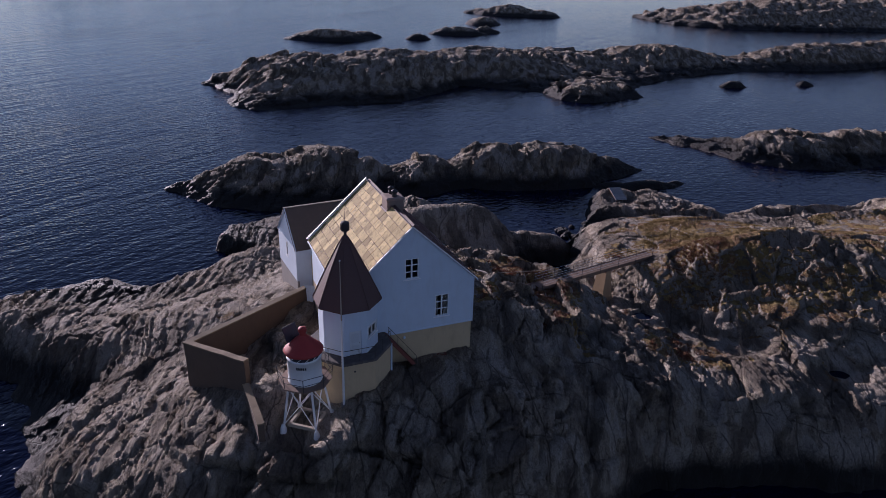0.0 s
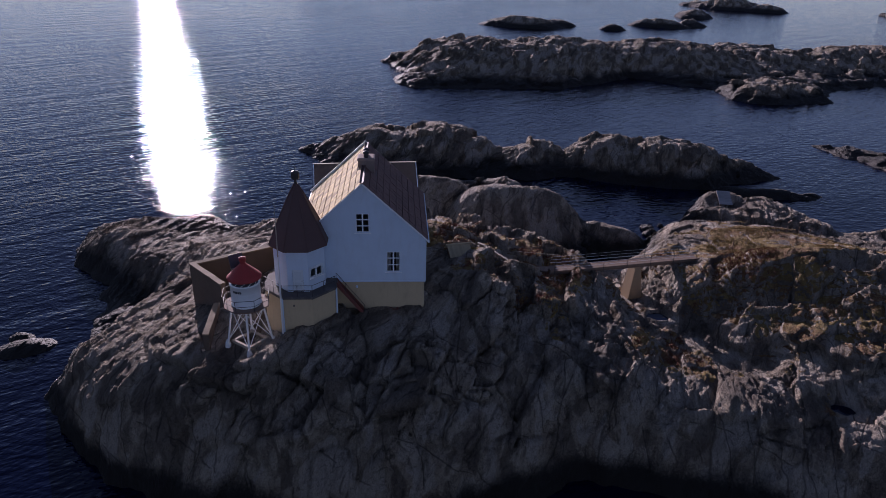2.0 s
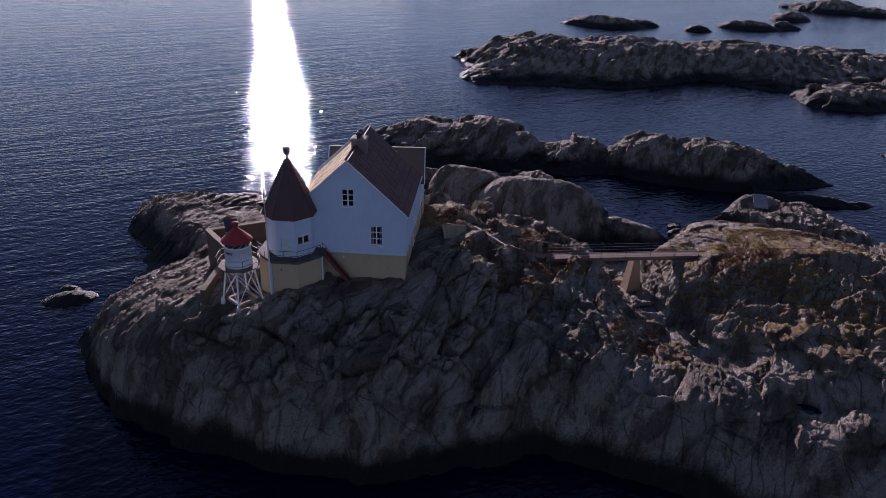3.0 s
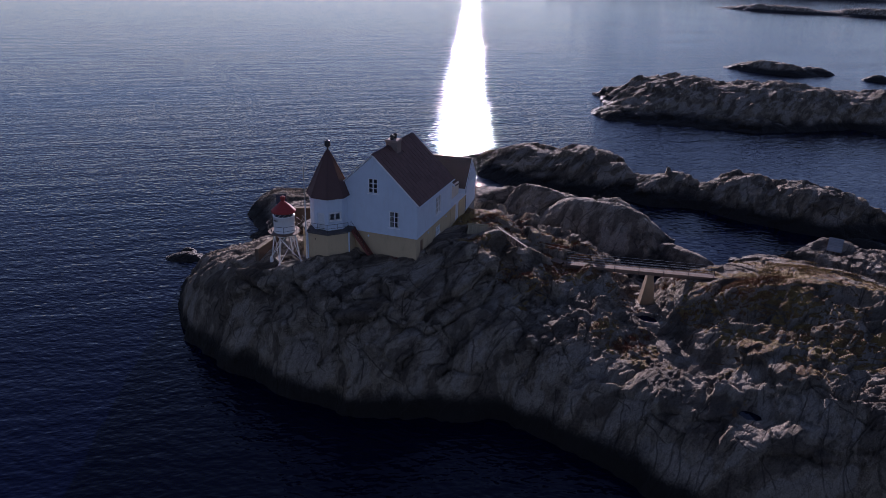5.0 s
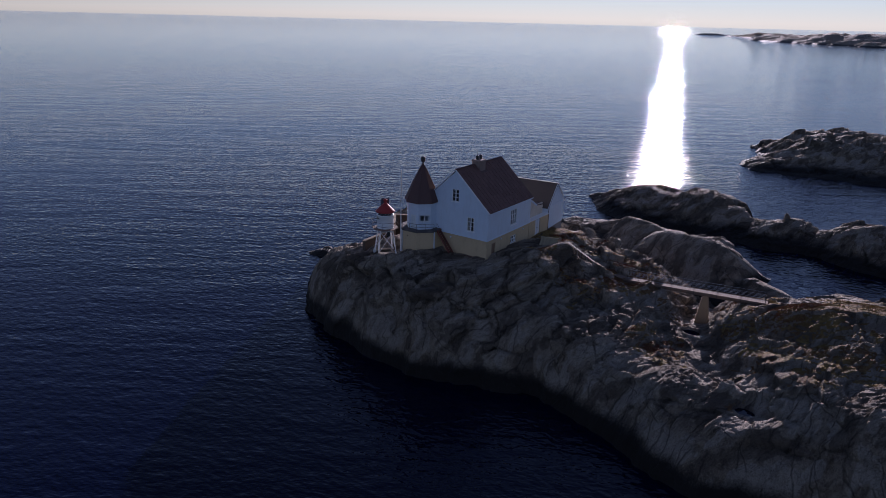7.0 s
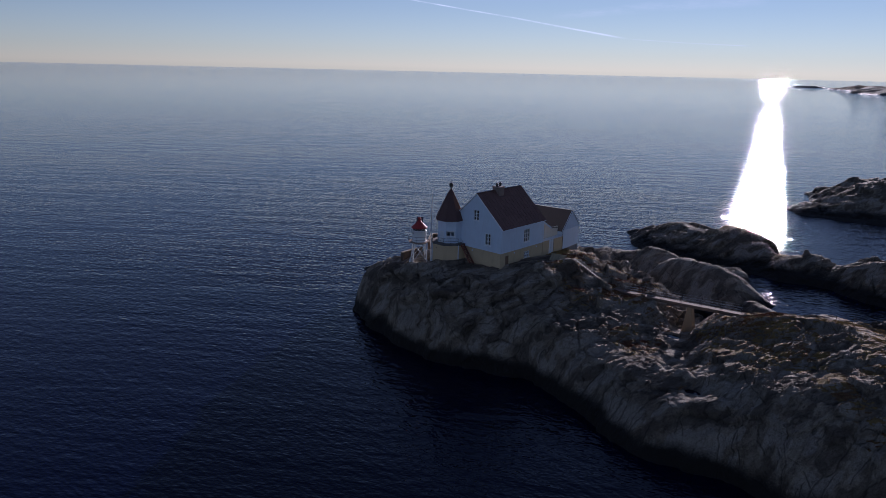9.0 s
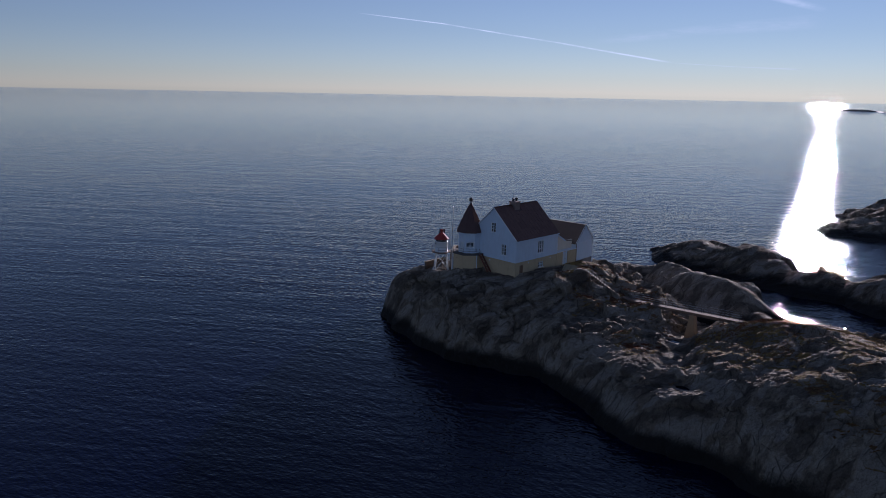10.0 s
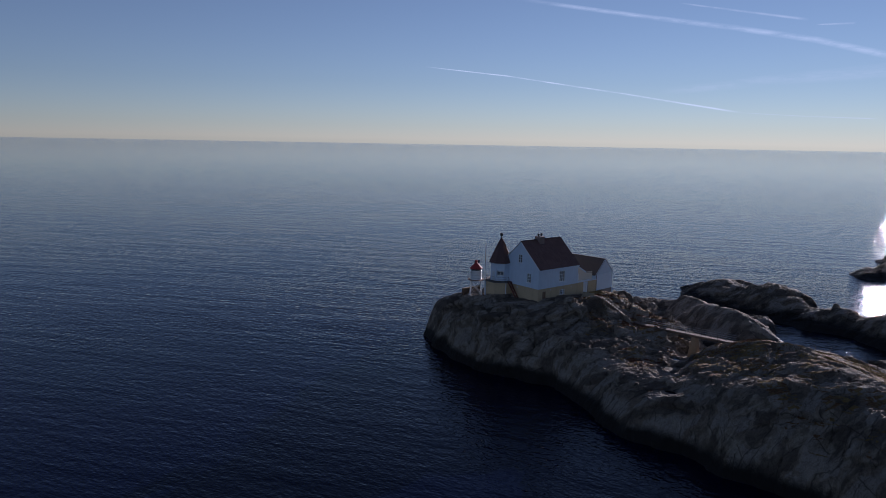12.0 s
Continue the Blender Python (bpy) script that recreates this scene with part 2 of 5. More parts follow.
def sea_material(name, calm=1.0):
    """Clear deep water under a light breeze: a low swell, chop about a metre long and smooth ripples; choppiest on the weather side
    of the skerries, calm farther out, with a breeze again towards the horizon."""
    m, nt, b = nodes_of(name, 0.03, (0.0015, 0.003, 0.017))
    b.inputs["IOR"].default_value = 1.333
    b.inputs["Specular IOR Level"].default_value = 0.27
    geo = nt.nodes.new("ShaderNodeNewGeometry")
    away = nt.nodes.new("ShaderNodeVectorMath")
    away.operation = "DISTANCE"
    nt.links.new(geo.outputs["Position"], away.inputs[0])
    away.inputs[1].default_value = (-50, 92, 0)
    r = away.outputs["Value"]
    breeze = math_node(nt, "ADD", 1.4 * calm, math_node(nt, "MULTIPLY", span(nt, r, 30, 120), -0.5 * calm))
    breeze = math_node(nt, "ADD", breeze, math_node(nt, "MULTIPLY", span(nt, r, 120, 800), -0.36 * calm))
    breeze = math_node(nt, "ADD", breeze, math_node(nt, "MULTIPLY", span(nt, r, 900, 3000), 1.6 * calm))
    slick = span(nt, noise_node(nt, crests(nt, 0.010, 0.03, 62), 1.0, 3, 0.55, 0.4), 0.35, 0.65)
    swell = noise_node(nt, crests(nt, 0.045, 0.20, 58), 1.0, 2, 0.5, 0.3)
    chop = noise_node(nt, crests(nt, 0.42, 0.95, 50), 1.0, 2, 0.5, 0.2)
    cross = noise_node(nt, crests(nt, 0.6, 1.2, 14), 1.0, 1, 0.5)
    ripple = noise_node(nt, crests(nt, 1.5, 2.5, 48), 1.0, 1, 0.5)
    h = math_node(nt, "ADD", math_node(nt, "MULTIPLY", swell, 0.20), math_node(nt, "MULTIPLY", chop, 0.098))
    h = math_node(nt, "ADD", h, math_node(nt, "MULTIPLY", cross, 0.075))
    h = math_node(nt, "ADD", h, math_node(nt, "MULTIPLY", math_node(nt, "MULTIPLY", ripple, 0.044), math_node(nt, "ADD", 0.55, math_node(nt, "MULTIPLY", slick, 0.75))))
    nt.links.new(bump(nt, math_node(nt, "MULTIPLY", h, breeze), 1.0, 1.0), b.inputs["Normal"])
    return m


# ---------------------------------------------------------------- terrain
GRAIN = radians(96)


def grid_object(name, xs, ys, height, material, floor=-1.2, shift=0.0, mask=None):
    """A sheet of rock over a grid; what lies well under the sea is left out."""
    X, Y = np.meshgrid(xs, ys)
    Z0, rough = height(X, Y)
    sy, sx = np.gradient(Z0, ys[1] - ys[0], xs[1] - xs[0])
    size = np.sqrt(sx * sx + sy * sy + 1)
    Z = Z0 + rough / size
    X2 = X - sx / size * rough + shift * fbm(X * 0.6 + 3, Y * 0.6 + Z * 0.5, 91, 3)
    Y2 = Y - sy / size * rough + shift * fbm(X * 0.6 - 9, Y * 0.6 + Z * 0.5, 92, 3)
    ny, nx = X.shape
    verts = np.stack([X2.ravel(), Y2.ravel(), Z.ravel()], 1)
    i = np.arange(ny * nx).reshape(ny, nx)
    quads = np.stack([i[:-1, :-1], i[:-1, 1:], i[1:, 1:], i[1:, :-1]], -1).reshape(-1, 4)
    keep = verts[quads][:, :, 2].max(1) > floor
    quads = quads[keep]
    used, inv = np.unique(quads, return_inverse=True)
    me = bpy.data.meshes.new(name)
    me.vertices.add(len(used))
    me.vertices.foreach_set("co", verts[used].astype(np.float32).ravel())
    me.loops.add(len(quads) * 4)
    me.loops.foreach_set("vertex_index", inv.reshape(-1).astype(np.int32))
    me.polygons.add(len(quads))
    me.polygons.foreach_set("loop_start", np.arange(len(quads), dtype=np.int32) * 4)
    me.polygons.foreach_set("use_smooth", np.ones(len(quads), dtype=bool))
    me.update(calc_edges=True)
    me.validate()
    me.materials.append(material)
    if mask is not None:
        layer = me.attributes.new("turf", "FLOAT", "POINT")
        layer.data.foreach_set("value", mask(X, Y, Z).ravel()[used].astype(np.float32))
    return new(name, me)


def relief(X, Y, Z0, strength=1.0, grain=GRAIN, sheets=None, bold=None):
    """Angular slabs split by leaning joints, sheeted strata and the grain of ice-worn gneiss; about zero on average."""
    out = np.zeros(X.shape)
    dry = Z0 > -1.6
    x, y, z = X[dry], Y[dry], Z0[dry]
    layered = np.ones(X.shape)[dry] if sheets is None else sheets[dry]
    big = np.ones(X.shape)[dry] if bold is None else bold[dry]
    wx, wy = x + 1.8 * fbm(x * 0.05, y * 0.05, 5, 2), y + 1.8 * fbm(x * 0.05 + 40, y * 0.05, 6, 2)
    c, s = np.cos(grain), np.sin(grain)
    gx, gy = wx * c + wy * s, -wx * s + wy * c
    lean = gy + 0.55 * z
    e, r, tilt = blocks3(gx / 4.6 - 0.08 * z, lean / 3.0, z / 3.8 + 0.05 * gx, 21)
    h = (1.25 * r + 2.5 * tilt - 0.6 * np.exp(-(e / 0.04) ** 2)) * (1.15 - 0.75 * layered) * big
    e, r, tilt = blocks3(gx / 1.9, lean / 1.15 + 0.2 * perlin(x * 0.3, y * 0.3, 77), z / 1.6, 44)
    h += (0.32 * r + 0.85 * tilt - 0.2 * np.exp(-(e / 0.06) ** 2)) * (0.45 + 0.45 * smooth(-0.25, 0.25, perlin(x * 0.09, y * 0.09, 47))) * (1.1 - 0.5 * layered)
    e, r, tilt = blocks3(gx / 0.8, lean / 0.5, z / 0.7, 64)
    h += (0.10 * r + 0.32 * tilt) * smooth(-0.3, 0.2, perlin(x * 0.12, y * 0.12, 66))
    # sheets: broad tops that dip to the weather side, sharp risers behind them
    for pitch, length, size, seed in ((1.25, 8.0, 0.85, 12), (0.47, 3.5, 0.46, 112)):
        row = gy / pitch + 0.9 * perlin(gx * 0.06, gy * 0.1, seed + 43) + 0.25 * perlin(gx * 0.4, gy * 0.4, seed + 44)
        k = np.floor(row)
        f = row - k
        seg = np.floor(gx / length + 3.0 * _hash(k, k * 0, seed))
        h += layered * size * (0.15 + _hash(k, seg, seed + 2) ** 1.5) * (1 - f - 0.5) * smooth(-0.35, 0.2, perlin(gx * 0.10, gy * 0.14, seed + 46))
    h += 0.45 * fbm(x * 0.14, y * 0.14, 61, 2) + 0.24 * (ridged(gx * 0.35, gy * 0.9, 71, 5) - 0.62)
    out[dry] = strength * (h + 0.06)
    return out


def inside(X, Y, ring):
    """Distance to a closed shoreline, positive on land."""
    d, land = np.full(X.shape, 1e9), np.zeros(X.shape, bool)
    for (ax, ay), (bx, by) in zip(ring, ring[1:] + ring[:1]):
        ex, ey = bx - ax, by - ay
        t = np.clip(((X - ax) * ex + (Y - ay) * ey) / (ex * ex + ey * ey), 0, 1)
        d = np.minimum(d, np.hypot(X - ax - t * ex, Y - ay - t * ey))
        land ^= ((ay > Y) != (by > Y)) & (X < (bx - ax) * (Y - ay) / (by - ay + 1e-12) + ax)
    return np.where(land, d, -d)


HOUSE_AT, HOUSE_TURN = (-3.334, 43.59), 21.5


def house_local(X, Y):
    c, s = math.cos(radians(HOUSE_TURN)), math.sin(radians(HOUSE_TURN))
    dx, dy = X - HOUSE_AT[0], Y - HOUSE_AT[1]
    return dx * c + dy * s, -dx * s + dy * c
SHORE = [
    (-30.6, 36.0), (-24, 31.8), (-17.5, 29.6), (-10, 29.4), (-2, 30.3), (4.5, 32.5),
    (9.5, 36.3), (14.5, 40.8), (20, 42.6), (26, 42.4), (32, 41.8), (37, 43),
    (42, 46.8), (48, 48), (56, 53), (72, 52), (100, 60), (100, 95),
    (70, 101), (52, 103), (44, 101), (34, 109.5), (24, 107.5), (22, 99),
    (19, 92), (14, 87.5), (16.5, 84), (17.5, 89), (14, 90.5), (9.5, 91.5), (3, 97),
    (-5, 104), (-15, 101), (-24, 95), (-31, 91), (-31, 86), (-26, 83),
    (-30, 79), (-35, 74), (-41, 76.5), (-50, 70), (-52, 63), (-48, 57),
    (-40.5, 54.6), (-36.6, 49.6), (-34.6, 45), (-32.6, 40.5),
]
KNOLLS = [
    (-4, 36, 3.5, 13), (40, 70, 2.3, 8), (22, 56, -1.5, 8), (10, 82, -1.6, 8),
    (64, 64, 1.9, 13), (-40, 68, -3.3, 13), (-2, 60, 1.5, 8), (36, 98, -1.4, 8),
    (12, 76, -1.9, 3.5), (-14, 96, -1.2, 13), (28, 68, 1.9, 3.5), (-32, 40, -1.4, 8),
    (34, 50, -1.6, 3.5), (48, 52, 1.7, 8), (20, 62, -1.1, 3.5), (-22, 54, 0.8, 5),
    (4, 34, 2.1, 3.5), (-18, 72, -1.4, 5), (32, 82, 1.3, 5), (84, 78, 1.1, 13),
]
SHELVES = [
    (40, 96, -1.4, 8), (4, 50, 1.8, 3.5), (-10, 30, 1.4, 5), (-2, 80, 0.9, 3.5),
    (18, 42, 1.5, 3.5), (70, 60, -0.8, 3.5), (-12, 56, 1, 8), (30, 100, -1.8, 3.5),
    (-34, 48, -1.5, 3.5), (-36, 72, -1.9, 8), (10, 44, -0.8, 3.5), (-18, 86, 0.6, 3.5),
    (36, 68, 1.3, 3.5), (56, 70, 1.9, 13), (18, 42, 1.5, 3.5), (46, 94, -1.3, 8),
    (-26, 66, -0.7, 3.5), (22, 56, -0.8, 3.5), (-6, 62, 1, 3.5), (12, 76, -1.9, 3.5),
]


POOLS = [(19.6, 61.6, 0.8, 0.42, 4.35), (33.9, 50.7, 0.6, 0.3, 4.9), (35.9, 67.6, 0.75, 0.36, 9.2)]     # x, y, half length, half width, level


GULLIES = [                                 # bottom lines (x, y, z), half width, slope of the sides
    ([(-9, 73.5, 6.8), (-3, 74.5, 5.2), (3, 76, 3.2), (7, 78, 0.8), (10, 80, -0.7), (13.5, 82.0, -0.8), (15.5, 85.5, 0.0)], 1.5, 1.15),
    ([(27, 55, 4.4), (19.6, 61.6, 4.2), (16.5, 66.5, 3.7), (13.5, 72, 3.0), (12, 80, 0.0)], 1.3, 0.85),
    ([(2.5, 57.2, 10.6), (4.5, 61.1, 7.65), (8.6, 62.0, 7.2)], 0.9, 1.3),
    ([(20, 95, 0.6), (32, 95, 2.2), (60, 97, 2.6)], 2.0, 0.8),
]


WHALEBACKS = [                              # middle, half length, front, back, height, turn
    (-0.2, 86.2, 9.6, 8.6, 10, 6.9, 10), (-12.5, 88.4, 6.0, 5.5, 7, 6.1, 4), (12.5, 86.8, 4.6, 3.2, 4.5, 3.1, -12),
]


def carve(X, Y, z):
    near = np.full(X.shape, 99.0)
    for line, half, slope in GULLIES:
        for (ax, ay, az), (bx, by, bz) in zip(line, line[1:]):
            t = np.clip(((X - ax) * (bx - ax) + (Y - ay) * (by - ay)) / ((bx - ax) ** 2 + (by - ay) ** 2), 0, 1)
            d = np.hypot(X - ax - t * (bx - ax), Y - ay - t * (by - ay))
            z = np.minimum(z, az + (bz - az) * t + slope * np.maximum(d - half, 0))
            near = np.minimum(near, d)
    return z, near


def island_height(X, Y):
    d = inside(X, Y, SHORE) + 0.9 * fbm(X * 0.22, Y * 0.22, 3, 3)
    top = np.full(X.shape, 7.0)
    for x, y, h, s in KNOLLS + SHELVES:
        top += h * np.exp(-((X - x) ** 2 + (Y - y) ** 2) / (2 * s * s))
    top += 0.9 * np.exp(-(((X - 33) / 8) ** 2 + ((Y - 103) / 3.5) ** 2)) - 1.3 * smooth(18, 26, X) * smooth(68, 76, Y) * (1 - smooth(86, 95, Y)) - 0.9 * smooth(38, 48, X) * smooth(66, 76, Y) * (1 - smooth(86, 95, Y))
    z = np.where(d > 0, (1 - np.exp(-np.maximum(d, 0) / 3.0)) * top, d * 1.8)
    # the weather side slopes down to the west and breaks off short above the sea; the ground past the path is low
    west = (1 - smooth(-17, -11, X)) * (1 - smooth(50, 58, Y)) * (d > 0)
    z = z * (1 - west) + west * (1 - np.exp(-np.maximum(d, 0) / 1.6)) * np.interp(X, [-38, -33, -27, -20, -14], [0.3, 1.1, 4.7, 7.4, 9.3])
    low = smooth(72, 77, Y) * (1 - smooth(15, 19, X)) * smooth(-22, -18, X)
    z = z * (1 - low) + np.minimum(z, 2.0) * low
    headland = smooth(77, 82, Y) * (1 - smooth(-23, -19, X))
    z = z * (1 - headland) + np.minimum(z, 2.1) * headland
    quay = smooth(92, 97, Y) * smooth(14, 18, X) * (1 - smooth(50, 60, X))
    z = z * (1 - quay) + np.minimum(z, 2.9) * quay
    z = z + 1.5 * np.exp(-((X - 0.7) ** 2 + (Y - 56.0) ** 2) / 7.0)
    bank = 1 - smooth(1.4, 3.8, np.hypot(X - 1.9, Y - 55.2))
    z = z * (1 - bank) + (11.0 + 0.2 * (Y - 55.0) + 0.22 * (X - 1.3)) * bank
    z, near = carve(X, Y, z)
    # the smooth whaleback beyond the path, the hump on its landward end and the low rock at its foot
    whale = np.full(X.shape, -9.0)
    smoothed = np.ones(X.shape)
    for cx, cy, half, front, back, h, turn in WHALEBACKS:
        c, s = math.cos(radians(turn)), math.sin(radians(turn))
        wob = 0.5 * fbm(X * 0.15, Y * 0.15, 81, 2)
        da, db = ((X - cx) * c + (Y - cy) * s) / half + 0.1 * wob, -(X - cx) * s + (Y - cy) * c + wob
        hump = np.where(np.abs(da) < 1, h * np.maximum(1 - da ** 4, 0) ** 0.7 * (1 - np.where(db < 0, -db / front, db / back) ** 1.6), -9.0)
        whale = np.maximum(whale, hump)
        smoothed = np.minimum(smoothed, smooth(1.0, 1.35, np.sqrt(da * da + np.where(db < 0, db / front, db / back) ** 2)))
    z = np.where(whale > z, whale, z)
    slipway = smooth(1.5, 4.0, np.hypot(X - 27.9, Y - 104.2))
    z = z * slipway + (2.72 + 0.34 * (Y - 104.4)) * (1 - slipway)
    hx, hy = house_local(X, Y)
    away = np.hypot(np.maximum(np.abs(hx) - 5.5, 0), np.maximum(np.abs(hy - 8.5) - 10.5, 0))
    z = z + 0.36 * (1 - smooth(0.0, 3.5, np.minimum(away, np.hypot(X + 9.5, Y - 37.8) - 2.5)))
    z = z - 0.75 * (1 - smooth(1.8, 3.6, np.hypot(X + 10, Y - 37.4)))
    calm = 0.22 + 0.78 * smooth(0.0, 4.5, away)
    calm *= 0.15 + 0.85 * smooth(0.0, 3.0, np.hypot(X + 10, Y - 37.4) - 1.8)
    calm *= (0.2 + 0.8 * smoothed) * (0.1 + 0.9 * slipway) * (0.3 + 0.7 * smooth(1.0, 3.0, np.hypot(X - 1.6, Y - 55.2)))
    calm *= (0.6 + 0.4 * smooth(-17, -9, X)) * (1 - 0.2 * smooth(8, 16, X))
    calm *= 1 - 0.55 * smooth(16, 24, X) * smooth(64, 72, Y) * (1 - 0.85 * smooth(91, 96, Y))
    calm *= 0.45 + 0.55 * smooth(0.5, 2.5, near)
    calm *= 1.25 - 0.25 * smooth(38, 46, Y)
    for x, y, a, b, level in POOLS:
        r = np.hypot((X - x) / (a + 0.4), (Y - y) / (b + 0.4)) * (1 + 0.45 * fbm(X * 0.9, Y * 0.9, 15, 3))
        calm = calm * (0.04 + 0.96 * smooth(1.15, 2.8, r))
        z = z + (level + 0.26 - z) * (1 - smooth(1.1, 2.8, r)) - 0.8 * (1 - smooth(0.6, 1.15, r))
    sheets = 0.28 + 0.72 * (1 - smooth(-19, -12, X))
    return z, relief(X, Y, z, sheets=sheets, bold=1 - 0.45 * smooth(13, 21, X)) * calm * smooth(-0.8, 4.0, d)


def ground_at(x, y):
    z, r = island_height(np.atleast_2d(np.asarray(x, float)), np.atleast_2d(np.asarray(y, float)))
    return (z + r)[0]


def turf_mask(X, Y, Z):
    """Where turf lies: level ground and hollows of the higher rock, most of it on the broad top past the bridge."""
    gy, gx = np.gradient(Z)
    level = 1 - smooth(0.35, 0.9, np.hypot(gx, gy) / STEP)
    where = 1.0 * np.exp(-(((X - 33) / 15) ** 2 + ((Y - 77) / 9) ** 2)) + 0.85 * np.exp(-(((X - 4) / 7) ** 2 + ((Y - 63) / 6) ** 2)) + 0.5 * np.exp(-(((X - 25) / 9) ** 2 + ((Y - 66) / 6) ** 2))
    where += 0.32 * smooth(-5, 5, X) * smooth(50, 58, Y) + 0.18 * smooth(-28, -20, X) * smooth(44, 50, Y) + 0.3 * smooth(45, 60, X)
    where += 0.5 * np.exp(-(((X - 28) / 15) ** 2 + ((Y - 62) / 9) ** 2))
    where += 0.8 * np.exp(-(((X + 2.5) / 3.5) ** 2 + ((Y - 59) / 3.5) ** 2))
    where = where * (1 - smooth(72, 76, Y) * (1 - smooth(14, 20, X)))
    patchy = fbm(X * 0.16, Y * 0.16, 33, 5, 0.62) * 1.5
    return np.clip(where * 0.9 + patchy - 0.12, 0, 1) * level * smooth(3.5, 6.0, Z) * smooth(0.05, 0.3, where)


STEP = 0.135
main_island = grid_object("ground_main_island", np.arange(-56, 100, STEP), np.arange(27, 110, STEP), island_height, rock, shift=0.3, mask=turf_mask)
tagged(main_island, "grey-brown jointed gneiss island with turf hollows", "rock island", kind="structure")

def islet(name, humps, step):
    x0, x1 = min(h[0] - h[2] * 1.3 for h in humps) - 2, max(h[0] + h[2] * 1.3 for h in humps) + 2
    y0, y1 = min(h[1] - h[3] * 1.5 for h in humps) - 2, max(h[1] + h[3] * 1.5 for h in humps) + 2
    big = max(h[2] for h in humps)
    scale = 1.0 if big < 60 else big / 40.0

    def height(X, Y):
        z = np.full(X.shape, -3.0)
        wx, wy = X + 0.1 * min(big, 30) * fbm(X * 0.09 / scale, Y * 0.09 / scale, 8, 3), Y + 0.1 * min(big, 30) * fbm(X * 0.09 / scale + 9, Y * 0.09 / scale, 9, 3)
        for cx, cy, rx, ry, turn, h in humps:
            c, s = math.cos(radians(turn)), math.sin(radians(turn))
            a, b = ((wx - cx) * c + (wy - cy) * s) / rx, (-(wx - cx) * s + (wy - cy) * c) / ry
            r2 = a * a + b * b
            z = np.maximum(z, h * (1 - r2 ** 1.1) / (0.75 + 0.25 * r2))
        z = np.maximum(z, -3)
        k = min(1.0, max(h[5] for h in humps) / 4.0)
        return z, k * scale * 0.95 * relief(X / scale + 31, Y / scale - 17, z) * smooth(-1.5, 1.5, z)
    return tagged(grid_object(name, np.arange(x0, x1, step), np.arange(y0, y1, step), height, rock_far, shift=0.3 * scale if big > 5 else 0.0),
                  "bare grey-brown gneiss skerry rising from the sea", "rock islet", kind="structure")


# humps: middle x and y, half length, half width, turn, height
MIDDLE_SHORE = [
    (-47, 111), (-42, 107.5), (-37.5, 103.8), (-32, 101.7), (-26, 101), (-19, 103.5), (-12, 107.5), (-6, 109.4), (-1, 110.3),
    (1.5, 113.2), (5, 114.6), (8, 113.6), (12, 113.6), (17, 114.4), (21, 114.6), (27, 116.4), (30.5, 121), (34, 123), (38.6, 127.8),
    (34, 132), (24, 134), (14, 133), (5, 131), (-3, 127.5), (-9, 122.5), (-12, 122.5), (-16, 128), (-24, 128), (-32, 125), (-39, 119), (-44, 114),
]
OUTER_SHORE = [
    (-69, 207), (-62, 198), (-57, 192), (-54, 177), (-47, 172), (-36, 175), (-31, 179), (-20, 182), (-11, 186), (0, 200), (7, 212),
    (14, 211), (21, 207), (29, 207), (34, 194), (39, 190), (48, 194), (59, 201), (60, 213), (71, 228), (92, 244), (109, 253), (123, 257),
    (148, 260), (177, 276), (240, 290), (240, 330), (190, 318), (150, 300), (122, 284), (100, 280), (78, 288), (55, 284), (36, 278),
    (15, 270), (-8, 262), (-32, 252), (-52, 240), (-64, 222),
]
SIDE_SHORE = [
    (47, 153.5), (52, 146.5), (56, 143.6), (60, 135.8), (69, 130.3), (80, 130.2), (91, 134.6), (104, 139), (110, 147), (103, 154), (90, 157),
    (76, 155), (66, 152), (58, 153), (52, 155),
]
FAR_SHORE = [(130, 481), (142, 430), (170, 409), (238, 415), (330, 430), (430, 480), (420, 570), (300, 580), (210, 560), (160, 520)]


def shore_islet(name, ring, humps, base, rise, step, rough=1.0, scale=1.0):
    """A skerry inside its shoreline; humps: middle, reach along and across, turn, height above the base."""
    xs, ys = [p[0] for p in ring], [p[1] for p in ring]

    def height(X, Y):
        d = inside(X, Y, ring) + 0.35 * rise * fbm(X * 0.2 / scale, Y * 0.2 / scale, 8, 4)
        top = np.full(X.shape, base)
        for cx, cy, rx, ry, turn, h in humps:
            c, s = math.cos(radians(turn)), math.sin(radians(turn))
            a, b = ((X - cx) * c + (Y - cy) * s) / rx, (-(X - cx) * s + (Y - cy) * c) / ry
            top = np.maximum(top, base + h * np.exp(-(a * a + b * b) ** 1.5))
        z = np.where(d > 0, (1 - np.exp(-np.maximum(d, 0) / rise)) * top, d * 1.2)
        return z, rough * scale * relief(X / scale + 31, Y / scale - 17, z / scale, sheets=np.full(X.shape, 0.3)) * smooth(-0.6, 3.0, d)
    return tagged(grid_object(name, np.arange(min(xs) - 4, max(xs) + 4, step), np.arange(min(ys) - 4, max(ys) + 4, step), height, rock_far, shift=0.3),
                  "bare grey-brown gneiss skerry rising from the sea", "rock islet", kind="structure")


